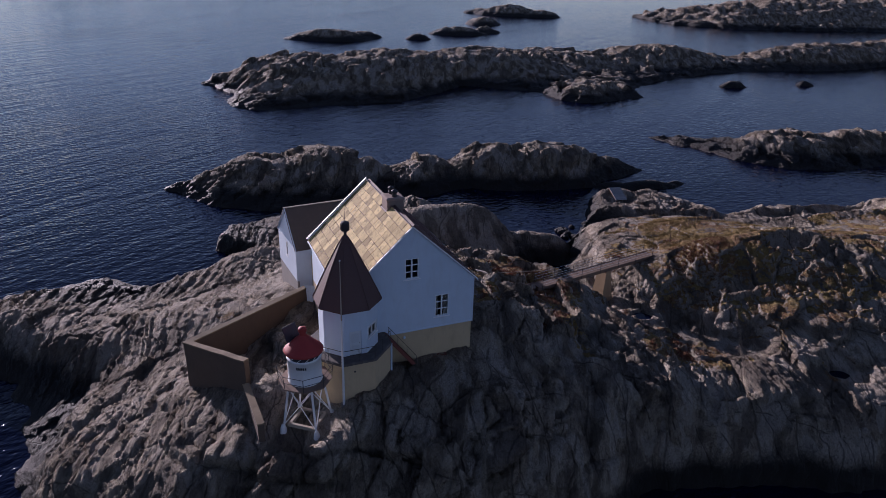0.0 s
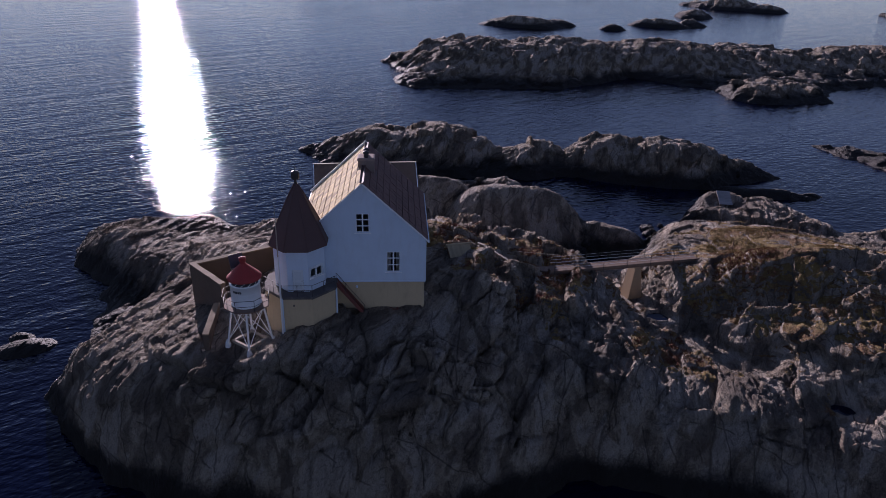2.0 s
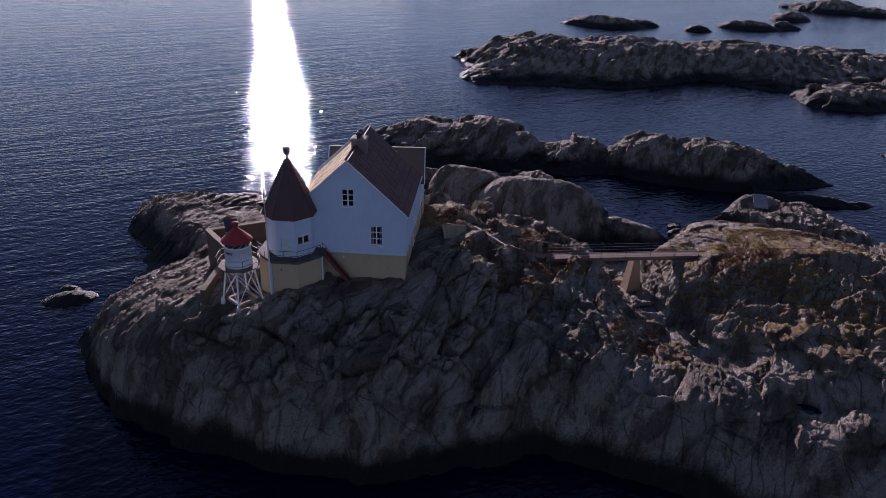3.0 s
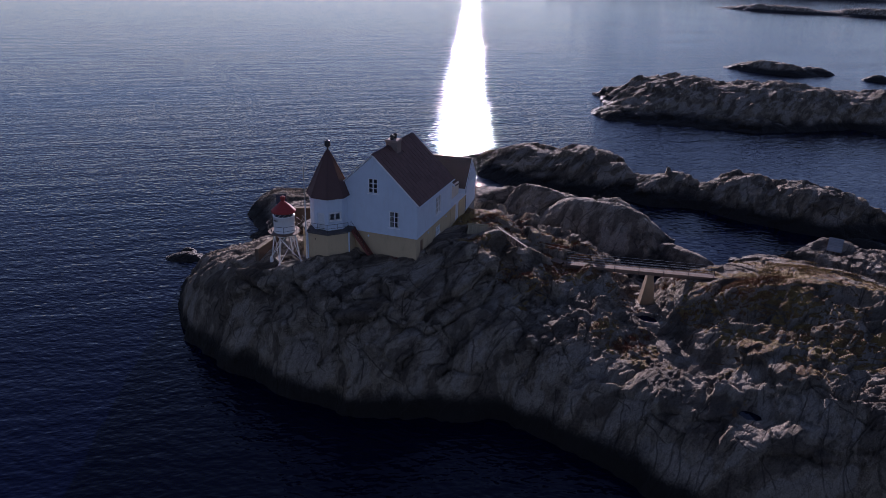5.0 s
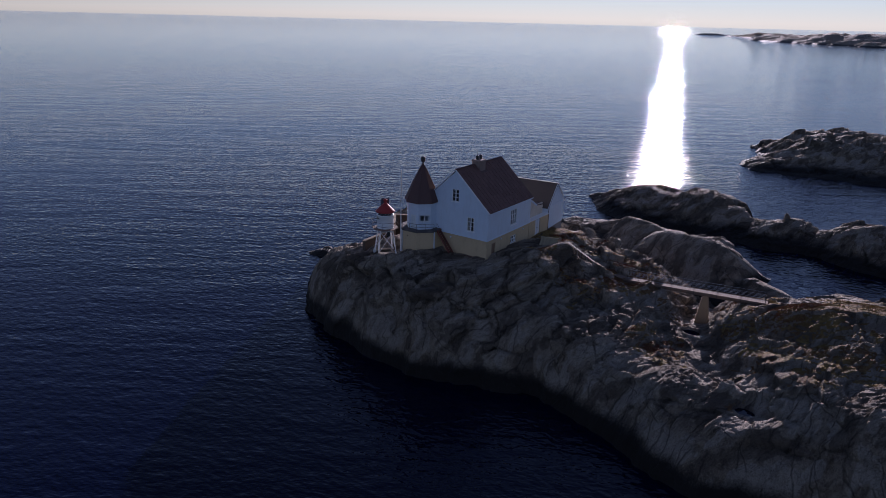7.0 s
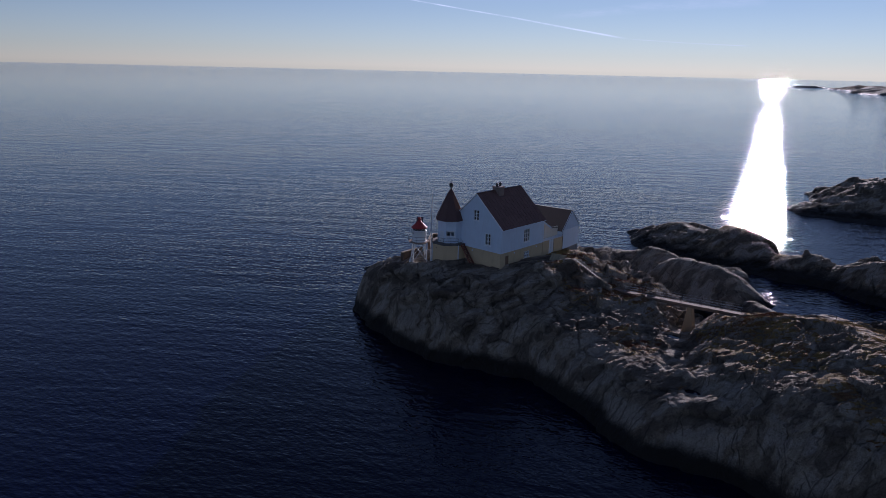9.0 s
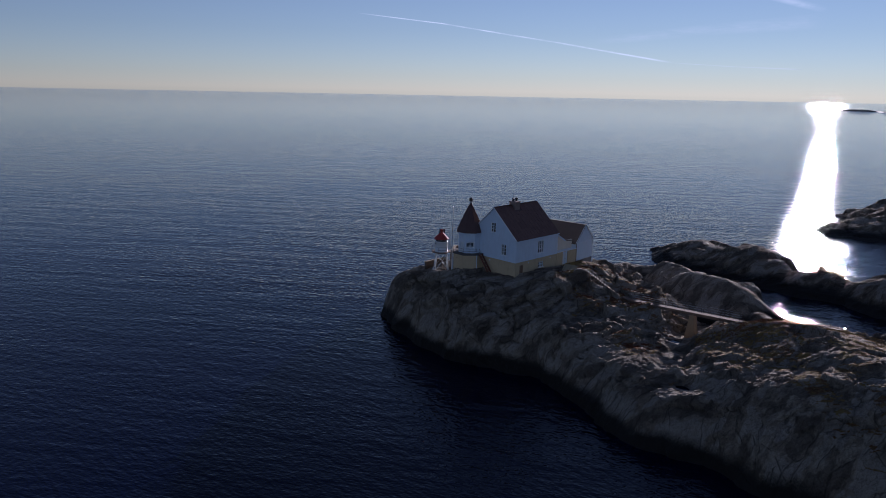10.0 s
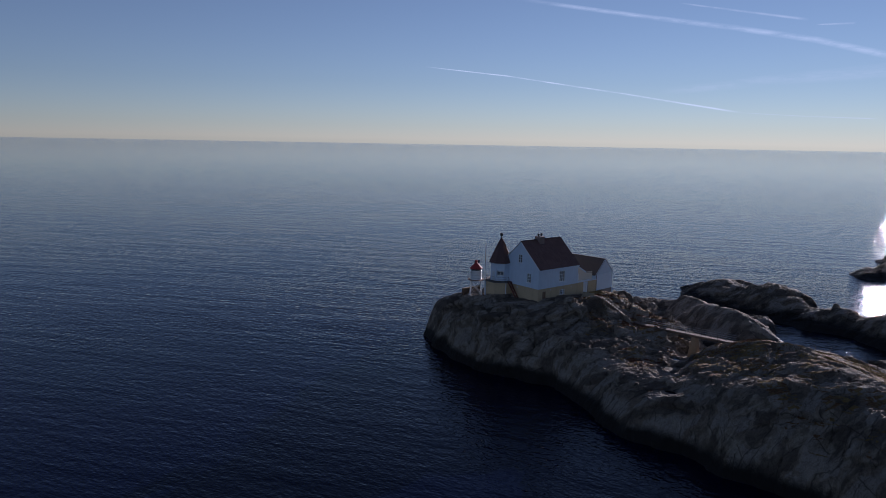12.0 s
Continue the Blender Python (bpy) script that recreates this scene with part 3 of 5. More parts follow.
shore_islet("ground_middle_islet", MIDDLE_SHORE, [(-20, 118.5, 10, 11, 10, 3.9), (-31, 115.5, 11, 10, 12, 3.1), (-41, 111.5, 6, 4, 15, 0.9), (-4, 119.5, 5.5, 8, 10, 2.9), (9, 122.5, 7, 9, 0, 4.0), (20, 123.5, 9, 9, 8, 4.3), (30, 127, 5, 4, 30, 1.8)], 1.6, 2.4, 0.22, 0.62)
shore_islet("ground_outer_islet", OUTER_SHORE, [(-42, 210, 20, 22, 20, 6), (-14, 220, 28, 22, 12, 6.2), (14, 238, 26, 18, 12, 5.4), (44, 200, 14, 9, 5, 2.0), (42, 254, 24, 16, 8, 3.6), (82, 268, 26, 15, 18, 4.4), (150, 284, 34, 16, 8, 5), (205, 302, 40, 18, 8, 6)], 2.2, 4.5, 0.5, 0.7, 1.2)
shore_islet("ground_side_islet", SIDE_SHORE, [(74, 143, 10, 8, -10, 3.2), (92, 145, 12, 7, 0, 3.0)], 1.3, 2.4, 0.3, 0.7)
islet("ground_far_skerry", [(-48, 320, 20, 9, 0, 3.2), (-34, 330, 8, 7, 0, 2)], 1.0)
islet("ground_far_skerry_small", [(-9, 328, 6, 4, 0, 1.8)], 0.7)
islet("ground_far_skerry_pair", [(10, 352, 15, 7, 5, 2.6), (24, 362, 8, 7, 0, 2.2)], 1.0)
islet("ground_far_skerry_back", [(26, 405, 10, 10, 0, 3.0)], 1.0)
islet("ground_far_skerry_long", [(48, 470, 22, 13, 0, 4.5), (66, 462, 14, 9, 0, 3.0), (30, 480, 12, 9, 0, 2)], 1.4)
shore_islet("ground_far_island", FAR_SHORE, [(190, 460, 40, 36, 15, 6), (250, 480, 60, 44, 0, 10), (340, 500, 70, 50, 0, 11)], 4.0, 14.0, 1.5, 0.9, 2.2)
islet("ground_low_skerry", [(36, 117.2, 7.5, 1.7, 14, 0.9), (30, 116.6, 4, 1.6, 0, 0.7), (42, 119.2, 2.5, 0.9, 20, 0.5)], 0.25)
islet("ground_west_skerry", [(-38.6, 41.3, 2.9, 1.7, 40, 0.55), (-40.2, 42.6, 1.4, 1.0, 0, 0.45)], 0.1)
islet("ground_sound_skerry", [(94, 222, 4.5, 2.5, 0, 1.4)], 0.4)
islet("ground_sound_skerry_low", [(120, 228, 3, 2, 0, 1.0)], 0.4)
islet("ground_horizon_land", [(-700, 1560, 320, 120, -12, 16), (-400, 1600, 300, 150, 0, 26), (-1050, 1800, 240, 60, -25, 9), (-100, 1650, 300, 150, 0, 26)], 12.0)
islet("ground_horizon_skerry", [(-215, 880, 75, 20, -6, 5), (-120, 900, 60, 22, 0, 6)], 4.0)
islet("ground_horizon_rock", [(-1390, 1960, 70, 18, 0, 4)], 8.0)

# the sea: one sheet to the horizon
bm = bmesh.new()
R = 7000
for p in ((-R, -R), (R, -R), (R, R), (-R, R)):
    bm.verts.new((*p, 0))
bm.faces.new(bm.verts)
me = bpy.data.meshes.new("water")
bm.to_mesh(me)
bm.free()
me.materials.append(sea_material("sea_water"))
tagged(new("water", me), "dark blue open sea with small waves", "sea", kind="structure")

# ---------------------------------------------------------------- surfaces of built things
def painted(name, color, rough=0.6, wear=0.25, stain=(0.30, 0.26, 0.22), stretch=(1, 1, 0.25), boards=0.0, metallic=0.0, vary=0.0, relief_depth=0.004):
    """Paint, plaster or timber with runs of dirt, small wear and grain; boards: width of upright boards."""
    m, nt, b = nodes_of(name, rough, color, metallic)
    runs = noise_node(nt, coords(nt, stretch), 1.7, 6, 0.68, 0.4)
    grain = noise_node(nt, coords(nt), 22.0, 6, 0.7)
    blot = noise_node(nt, coords(nt), 0.8, 4, 0.6)
    col = mix(nt, math_node(nt, "MULTIPLY", span(nt, runs, 0.45, 0.8), wear), color, stain)
    col = mix(nt, math_node(nt, "MULTIPLY", span(nt, blot, 0.35, 0.7), 0.18), col, tuple(c * 0.72 for c in color))
    col = mix(nt, math_node(nt, "MULTIPLY", span(nt, grain, 0.5, 0.72), 0.16), col, tuple(c * 0.55 for c in color))
    if vary:
        info = nt.nodes.new("ShaderNodeObjectInfo")
        col = mix(nt, math_node(nt, "MULTIPLY", info.outputs["Random"], vary), col, tuple(c * 0.45 for c in color))
    nt.links.new(col, b.inputs["Base Color"])
    nt.links.new(math_node(nt, "ADD", rough - 0.08, math_node(nt, "MULTIPLY", runs, 0.18)), b.inputs["Roughness"])
    nt.links.new(bump(nt, grain, 0.7, relief_depth), b.inputs["Normal"])
    return m


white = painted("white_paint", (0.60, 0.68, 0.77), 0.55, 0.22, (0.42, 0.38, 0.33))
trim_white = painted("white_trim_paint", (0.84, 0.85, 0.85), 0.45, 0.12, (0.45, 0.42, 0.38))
cream = painted("cream_boards", (0.70, 0.63, 0.52), 0.6, 0.25, (0.40, 0.33, 0.25))
white_metal = painted("white_metal_paint", (0.78, 0.78, 0.76), 0.4, 0.2, (0.34, 0.20, 0.12))
ochre = painted("ochre_plaster", (0.53, 0.41, 0.245), 0.85, 0.35, (0.22, 0.18, 0.12), relief_depth=0.01)
stone_base = painted("grey_plinth", (0.24, 0.22, 0.20), 0.9, 0.4, (0.10, 0.09, 0.08), relief_depth=0.02)
tar = painted("tarred_roof", (0.095, 0.050, 0.044), 0.7, 0.3, (0.12, 0.09, 0.08), (1, 1, 0.4))
annex_roof = painted("annex_roof_felt", (0.095, 0.070, 0.055), 0.8, 0.3, (0.17, 0.12, 0.08))
iron = painted("dark_iron", (0.035, 0.032, 0.032), 0.55, 0.3, (0.14, 0.06, 0.03))
red = painted("red_paint", (0.33, 0.034, 0.028), 0.65, 0.35, (0.13, 0.04, 0.03))
stair_red = painted("red_brown_stair", (0.17, 0.05, 0.035), 0.7, 0.3, (0.06, 0.04, 0.03))
render_wall = painted("brown_render", (0.115, 0.08, 0.056), 0.92, 0.5, (0.07, 0.055, 0.045), (1, 1, 0.5), relief_depth=0.02)
coping = painted("pale_coping", (0.21, 0.16, 0.10), 0.9, 0.5, (0.11, 0.085, 0.05), (1, 1, 1), relief_depth=0.015)
concrete = painted("pier_concrete", (0.36, 0.25, 0.14), 0.92, 0.4, (0.18, 0.14, 0.10), relief_depth=0.015)
deck = painted("grey_deck_timber", (0.22, 0.15, 0.105), 0.85, 0.35, (0.13, 0.10, 0.08), (1, 1, 1), vary=0.5)
pale_timber = painted("pale_timber", (0.45, 0.38, 0.29), 0.8, 0.3, (0.20, 0.16, 0.11), (1, 1, 1), vary=0.35)
brick_mat = painted("chimney_brick", (0.33, 0.25, 0.21), 0.9, 0.4, (0.10, 0.08, 0.07), vary=0.6, relief_depth=0.012)
grey_board = painted("grey_slip_boards", (0.34, 0.33, 0.32), 0.85, 0.35, (0.18, 0.17, 0.16), vary=0.4)
dark_room = painted("dim_room", (0.16, 0.14, 0.12), 0.9, 0.2)
curtain_mat = painted("curtain_cloth", (0.62, 0.58, 0.52), 0.95, 0.1)
pale_step = painted("pale_concrete_step", (0.44, 0.40, 0.34), 0.9, 0.3, (0.3, 0.26, 0.22), (1, 1, 1))
number_black = painted("black_marking", (0.02, 0.02, 0.02), 0.6, 0.1)


def slate_material(name, low, high, moss_color):
    m, nt, b = nodes_of(name, 0.85)
    info = nt.nodes.new("ShaderNodeObjectInfo")
    c = coords(nt, kind="Generated")
    shifted = nt.nodes.new("ShaderNodeVectorMath")
    shifted.operation = "ADD"
    wide = nt.nodes.new("ShaderNodeVectorMath")
    wide.operation = "SCALE"
    nt.links.new(info.outputs["Location"], wide.inputs[0])
    wide.inputs["Scale"].default_value = 3.7
    nt.links.new(wide.outputs[0], shifted.inputs[0])
    nt.links.new(c, shifted.inputs[1])
    moss = noise_node(nt, shifted.outputs[0], 2.2, 6, 0.7, 0.4)
    spots = noise_node(nt, shifted.outputs[0], 9.0, 5, 0.75)
    col = mix(nt, info.outputs["Random"], low, high)
    col = mix(nt, math_node(nt, "MULTIPLY", span(nt, moss, 0.45, 0.7), 0.7), col, moss_color)
    col = mix(nt, math_node(nt, "MULTIPLY", span(nt, spots, 0.58, 0.7), 0.7), col, (0.05, 0.045, 0.04))
    nt.links.new(col, b.inputs["Base Color"])
    nt.links.new(bump(nt, spots, 0.8, 0.02), b.inputs["Normal"])
    return m


# east slope's shade is in its dark colour, west's sun in its pale lichen tones
slate_shaded = slate_material("shaded_red_brown_slabs", (0.125, 0.066, 0.055), (0.155, 0.085, 0.070), (0.11, 0.062, 0.05))
slate_sunlit = slate_material("sunlit_lichen_slabs", (0.28, 0.20, 0.075), (0.70, 0.54, 0.235), (0.14, 0.105, 0.045))


def glass_material():
    m, nt, b = nodes_of("window_glass", 0.03, (0.9, 0.95, 0.95))
    b.inputs["Transmission Weight"].default_value = 1.0
    b.inputs["IOR"].default_value = 1.45
    n = noise_node(nt, coords(nt), 3.0, 2, 0.5)
    nt.links.new(bump(nt, n, 0.3, 0.01), b.inputs["Normal"])
    return m


glass = glass_material()
solar = painted("solar_cells", (0.04, 0.035, 0.045), 0.45, 0.1, (0.05, 0.05, 0.06))


# ---------------------------------------------------------------- mesh helpers
def part(name, bm, material, parent=None, label="", smooth_shade=False):
    me = bpy.data.meshes.new(name)
    bmesh.ops.recalc_face_normals(bm, faces=bm.faces)
    bm.to_mesh(me)
    bm.free()
    me.materials.append(material)
    if smooth_shade:
        for p in me.polygons:
            p.use_smooth = True
    ob = new(name, me)
    ob.parent = parent
    return tagged(ob, label)


def thing(name, m, label, category, group=""):
    ob = new(name)
    ob.matrix_world = m
    ob.empty_display_size = 0.3
    return tagged(ob, label, category, group)


def hexa(bm, pts):
    """A solid from eight corners: four below, four above, in the same order round."""
    v = [bm.verts.new(p) for p in pts]
    for f in ((0, 1, 2, 3), (4, 5, 6, 7), (0, 1, 5, 4), (1, 2, 6, 5), (2, 3, 7, 6), (3, 0, 4, 7)):
        bm.faces.new([v[i] for i in f])
    return v


def box(x0, x1, y0, y1, z0, z1, bev=0.0, bm=None):
    bm = bm or bmesh.new()
    vs = hexa(bm, [(x0, y0, z0), (x1, y0, z0), (x1, y1, z0), (x0, y1, z0), (x0, y0, z1), (x1, y0, z1), (x1, y1, z1), (x0, y1, z1)])
    if bev:
        es = list({e for v in vs for e in v.link_edges})
        bmesh.ops.bevel(bm, geom=es, offset=bev, segments=2, affect="EDGES", profile=0.7)
    return bm


def rod(a, b, r0, r1=None, n=8, bm=None):
    """A round bar from a to b."""
    bm = bm or bmesh.new()
    r1 = r0 if r1 is None else r1
    a, b = Vector(a), Vector(b)
    q = (b - a).to_track_quat("Z", "Y").to_matrix()
    lo = [bm.verts.new(a + q @ Vector((r0 * math.cos(i * 2 * math.pi / n), r0 * math.sin(i * 2 * math.pi / n), 0))) for i in range(n)]
    hi = [bm.verts.new(b + q @ Vector((r1 * math.cos(i * 2 * math.pi / n), r1 * math.sin(i * 2 * math.pi / n), 0))) for i in range(n)]
    for i in range(n):
        bm.faces.new((lo[i], lo[(i + 1) % n], hi[(i + 1) % n], hi[i]))
    bm.faces.new(lo)
    bm.faces.new(hi)
    return bm


def beam(a, b, w, h, bm=None, up=(0, 0, 1)):
    """A square bar from a to b, w wide and h high."""
    bm = bm or bmesh.new()
    a, b = Vector(a), Vector(b)
    d = (b - a).normalized()
    s = d.cross(Vector(up)).normalized() * w / 2
    t = s.cross(d).normalized() * h / 2
    hexa(bm, [a - s - t, a + s - t, a + s + t, a - s + t, b - s - t, b + s - t, b + s + t, b - s + t])
    return bm


def ring_solid(cx, cy, rings, n=8, start=22.5, bm=None, cap=True):
    """A turned or many-sided solid: rings of (radius, z) from below up."""
    bm = bm or bmesh.new()
    rows = []
    for r, z in rings:
        if r < 1e-4:
            rows.append([bm.verts.new((cx, cy, z))])
        else:
            rows.append([bm.verts.new((cx + r * math.cos(radians(start) + i * 2 * math.pi / n), cy + r * math.sin(radians(start) + i * 2 * math.pi / n), z)) for i in range(n)])
    for a, b in zip(rows, rows[1:]):
        for i in range(n):
            j = (i + 1) % n
            if len(b) == 1:
                bm.faces.new((a[i], a[j], b[0]))
            elif len(a) == 1:
                bm.faces.new((a[0], b[j], b[i]))
            else:
                bm.faces.new((a[i], a[j], b[j], b[i]))
    if cap:
        for row in (rows[0], rows[-1]):
            if len(row) > 1:
                bm.faces.new(row)
    return bm


def wall_with_holes(x0, x1, z0, top, holes, y0, y1, kinks=()):
    """A wall along x between y0 and y1, up to the line top(x), with rectangular openings (xa, xb, za, zb) right through it."""
    bm = bmesh.new()
    cuts = sorted({x0, x1, *kinks, *(h[0] for h in holes), *(h[1] for h in holes)})
    for a, b in zip(cuts, cuts[1:]):
        mid = (a + b) / 2
        low = z0
        for h in sorted((h for h in holes if h[0] < mid < h[1]), key=lambda h: h[2]) + [None]:
            ta, tb = (h[2], h[2]) if h else (top(a), top(b))
            if max(ta, tb) > low + 0.01:
                hexa(bm, [(a, y0, low), (b, y0, low), (b, y1, low), (a, y1, low), (a, y0, ta), (b, y0, tb), (b, y1, tb), (a, y1, ta)])
            if h:
                low = h[3]
    bmesh.ops.remove_doubles(bm, verts=bm.verts[:], dist=0.0005)
    return bm


def window(parent, m, w, h, cols, rows, curtain=False):
    """A white casement in its opening: frame, sill, mullions and panes. m puts x along the wall, y into it, z up, from the opening's lower middle."""
    win = new("window")
    win.parent = parent
    win.matrix_basis = m
    bm = bmesh.new()
    for x0, x1, z0, z1 in ((-w / 2 - 0.10, -w / 2 + 0.05, -0.06, h + 0.12), (w / 2 - 0.05, w / 2 + 0.10, -0.06, h + 0.12), (-w / 2 + 0.05, w / 2 - 0.05, h - 0.05, h + 0.12), (-w / 2 + 0.05, w / 2 - 0.05, -0.06, 0.05)):
        box(x0, x1, -0.05, 0.10, z0, z1, 0, bm)
    part("frame", bm, trim_white, win)
    part("sill", box(-w / 2 - 0.14, w / 2 + 0.14, -0.12, -0.05, -0.10, -0.04, 0.012), trim_white, win)
    bm = bmesh.new()
    for i in range(1, cols):
        x = -w / 2 + w * i / cols
        box(x - 0.055, x + 0.055, -0.02, 0.06, 0.05, h - 0.05, 0, bm)
    for j in range(1, rows):
        z = h * j / rows
        for i in range(cols):
            xa, xb = -w / 2 + w * i / cols + 0.056, -w / 2 + w * (i + 1) / cols - 0.056
            box(xa, xb, -0.015, 0.055, z - 0.036, z + 0.036, 0, bm)
    part("glazing_bars", bm, trim_white, win)
    for i in range(cols):
        for j in range(rows):
            p = part("pane", box(-w / 2 + w * i / cols + 0.03, -w / 2 + w * (i + 1) / cols - 0.03, 0.018, 0.026, h * j / rows + 0.02, h * (j + 1) / rows - 0.02), glass, win)
            p.visible_shadow = False
    if curtain:
        for s in (-1, 1):
            bm = bmesh.new()
            n = 14
            prev = None
            for k in range(n + 1):
                x = s * (w / 2 - 0.04 - 0.26 * w * k / n)
                y = 0.16 + 0.025 * math.sin(k * 1.9)
                cur = (bm.verts.new((x, y, 0.04)), bm.verts.new((x, y, h - 0.04)))
                if prev:
                    bm.faces.new((prev[0], cur[0], cur[1], prev[1]))
                prev = cur
            bmesh.ops.solidify(bm, geom=bm.faces[:], thickness=0.006)
            part("curtain", bm, curtain_mat, win)
    return win


HM = pose(*HOUSE_AT, 0, 0, 0, HOUSE_TURN)
W, L, BASE, EAVE, RIDGE = 4.8, 10.6, 12.8, 16.45, 20.9

# ---------------------------------------------------------------- the keeper's house
house = thing("lighthouse_dwelling", HM, "white timber dwelling with ochre basement and slab roof", "house")
roofline = lambda x: RIDGE - 0.12 - abs(x) * (RIDGE - EAVE) / W
UP, LOW, SIDE = (-0.50, 0.50, 16.98, 18.50), (1.80, 2.84, 13.63, 15.35), (5.45, 6.95, 13.58, 15.55)
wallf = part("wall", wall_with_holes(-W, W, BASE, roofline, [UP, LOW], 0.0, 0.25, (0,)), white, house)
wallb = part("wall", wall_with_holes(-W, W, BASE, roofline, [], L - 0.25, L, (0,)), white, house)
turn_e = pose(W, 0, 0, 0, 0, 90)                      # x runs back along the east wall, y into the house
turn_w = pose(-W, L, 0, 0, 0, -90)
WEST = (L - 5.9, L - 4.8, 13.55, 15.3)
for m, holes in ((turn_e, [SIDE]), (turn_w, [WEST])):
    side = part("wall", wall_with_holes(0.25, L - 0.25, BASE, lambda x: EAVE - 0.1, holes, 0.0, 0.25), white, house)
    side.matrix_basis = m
for xa in (-W - 0.02, W - 0.10):
    part("corner_board", box(xa, xa + 0.12, -0.025, 0.10, BASE, EAVE - 0.05), white, house)
BWIN = (5.75, 7.05, 11.15, 12.05)
BDOOR = (1.15, 2.05, 10.1, 12.2)
part("basement_wall", wall_with_holes(-W + 0.06, W - 0.06, 7.5, lambda x: BASE - 0.002, [], 0.06, 0.35), ochre, house)
be = part("basement_wall", wall_with_holes(0.355, L - 0.06, 7.5, lambda x: BASE - 0.002, [BWIN, BDOOR], 0.06, 0.35), ochre, house)
be.matrix_basis = turn_e
bw = part("basement_wall", wall_with_holes(0.06, L - 0.355, 7.5, lambda x: BASE - 0.002, [], 0.06, 0.35), ochre, house)
bw.matrix_basis = turn_w
part("drip_board", box(-W - 0.03, W + 0.03, -0.045, 0.0, BASE - 0.04, BASE + 0.06), white, house)
db = part("drip_board", box(0.0, L, -0.045, 0.0, BASE - 0.04, BASE + 0.06), white, house)
db.matrix_basis = turn_e
part("floor", box(-W + 0.25, W - 0.25, 0.26, L - 0.26, BASE - 0.1, BASE + 0.05), dark_room, house)
part("loft_floor", box(-W + 0.3, W - 0.3, 0.26, L - 0.26, EAVE - 0.25, EAVE - 0.1), dark_room, house)
window(house, pose(0.0, 0.06, UP[2]), 1.0, UP[3] - UP[2], 2, 3)
window(house, pose(2.32, 0.06, LOW[2]), 1.04, LOW[3] - LOW[2], 2, 3, True)
window(house, turn_e @ pose(6.2, 0.06, SIDE[2]), 1.5, SIDE[3] - SIDE[2], 3, 3, True)
window(house, turn_w @ pose(L - 5.35, 0.06, WEST[2]), 1.1, WEST[3] - WEST[2], 2, 3)
window(house, turn_e @ pose(6.4, 0.12, BWIN[2]), 1.3, BWIN[3] - BWIN[2], 3, 2)
dr = part("basement_door", box(BDOOR[0] + 0.02, BDOOR[1] - 0.02, 0.14, 0.2, BDOOR[2], BDOOR[3] - 0.02, 0.01), painted("brown_door", (0.20, 0.12, 0.07), 0.6), house, "brown plank cellar door")
dr.matrix_basis = turn_e
part("handle", rod((BDOOR[1] - 0.12, 0.10, 11.2), (BDOOR[1] - 0.12, 0.14, 11.2), 0.03), iron, dr)
for x, z in ((-0.55, 12.35),):
    part("wall_lamp", ring_solid(x, -0.02, [(0.07, z - 0.10), (0.10, z), (0.06, z + 0.10), (0.0, z + 0.12)], 10), white, house, "small white bulkhead lamp")
for yy in (3.2, 8.8):
    wl = part("wall_lamp", ring_solid(yy, -0.02, [(0.06, 12.3), (0.09, 12.38), (0.05, 12.48), (0.0, 12.5)], 10), white, house, "small white bulkhead lamp")
    wl.matrix_basis = turn_e

# roof: boarding, slabs, verges
PITCH = math.atan2(RIDGE - EAVE, W)
SLOPE = math.hypot(W, RIDGE - EAVE) + 0.28
slopes = {}
for s, nm in ((-1, "roof"), (1, "roof")):
    bm = bmesh.new()
    e = (W + 0.2)
    ze = RIDGE - e * math.tan(PITCH)
    hexa(bm, [(s * 0.0, -0.05, RIDGE - 0.10), (s * e, -0.05, ze - 0.10), (s * e, L + 0.05, ze - 0.10), (0, L + 0.05, RIDGE - 0.10),
              (s * 0.0, -0.05, RIDGE), (s * e, -0.05, ze), (s * e, L + 0.05, ze), (0, L + 0.05, RIDGE)])
    slopes[s] = part("roof", bm, tar, house, "steep roof laid with rough stone slabs")
    for y0 in (-0.14, L + 0.04):
        up, deep = (-0.03, 0.09) if y0 < 0 or s > 0 else (0.10, 0.30)
        bm = beam((s * 0.02, y0 + 0.05, RIDGE + up), (s * (e + 0.04), y0 + 0.05, ze + up), 0.10, deep)
        part("verge_board", bm, tar if y0 > 0 and s > 0 else trim_white, slopes[s])
    part("gutter", rod((s * (e + 0.05), -0.1, ze - 0.08), (s * (e + 0.05), L + 0.1, ze - 0.08), 0.06, None, 8), white, slopes[s])
    part("ridge_tile", beam((s * 0.08, -0.05, RIDGE + 0.045), (s * 0.08, L + 0.05, RIDGE + 0.045), 0.2, 0.04, None, (s * -0.7, 0, 1)), tar, slopes[s])
part("downpipe", rod((W + 0.03, 0.12, BASE), (W + 0.03, 0.12, EAVE - 0.2), 0.045), white, house)

# chimney
chimney = part("chimney", ring_solid(0.0, 0.0, [(0.62, -0.4), (0.62, 1.55)], 4, 45), brick_mat, house, "brick chimney with two pots")
chimney.matrix_basis = pose(0.18, 4.75, 19.75) @ Matrix.Diagonal((1.40, 1.40, 1, 1))
part("cap", ring_solid(0, 0, [(0.62, 1.552), (0.70, 1.60), (0.70, 1.74), (0.58, 1.80)], 4, 45), brick_mat, chimney)
for yy in (-0.28, 0.28):
    part("pot", ring_solid(0, yy, [(0.12, 1.80), (0.14, 1.92), (0.12, 2.05), (0.17, 2.12), (0.17, 2.26), (0.05, 2.36), (0, 2.38)], 12, 0), iron, chimney)
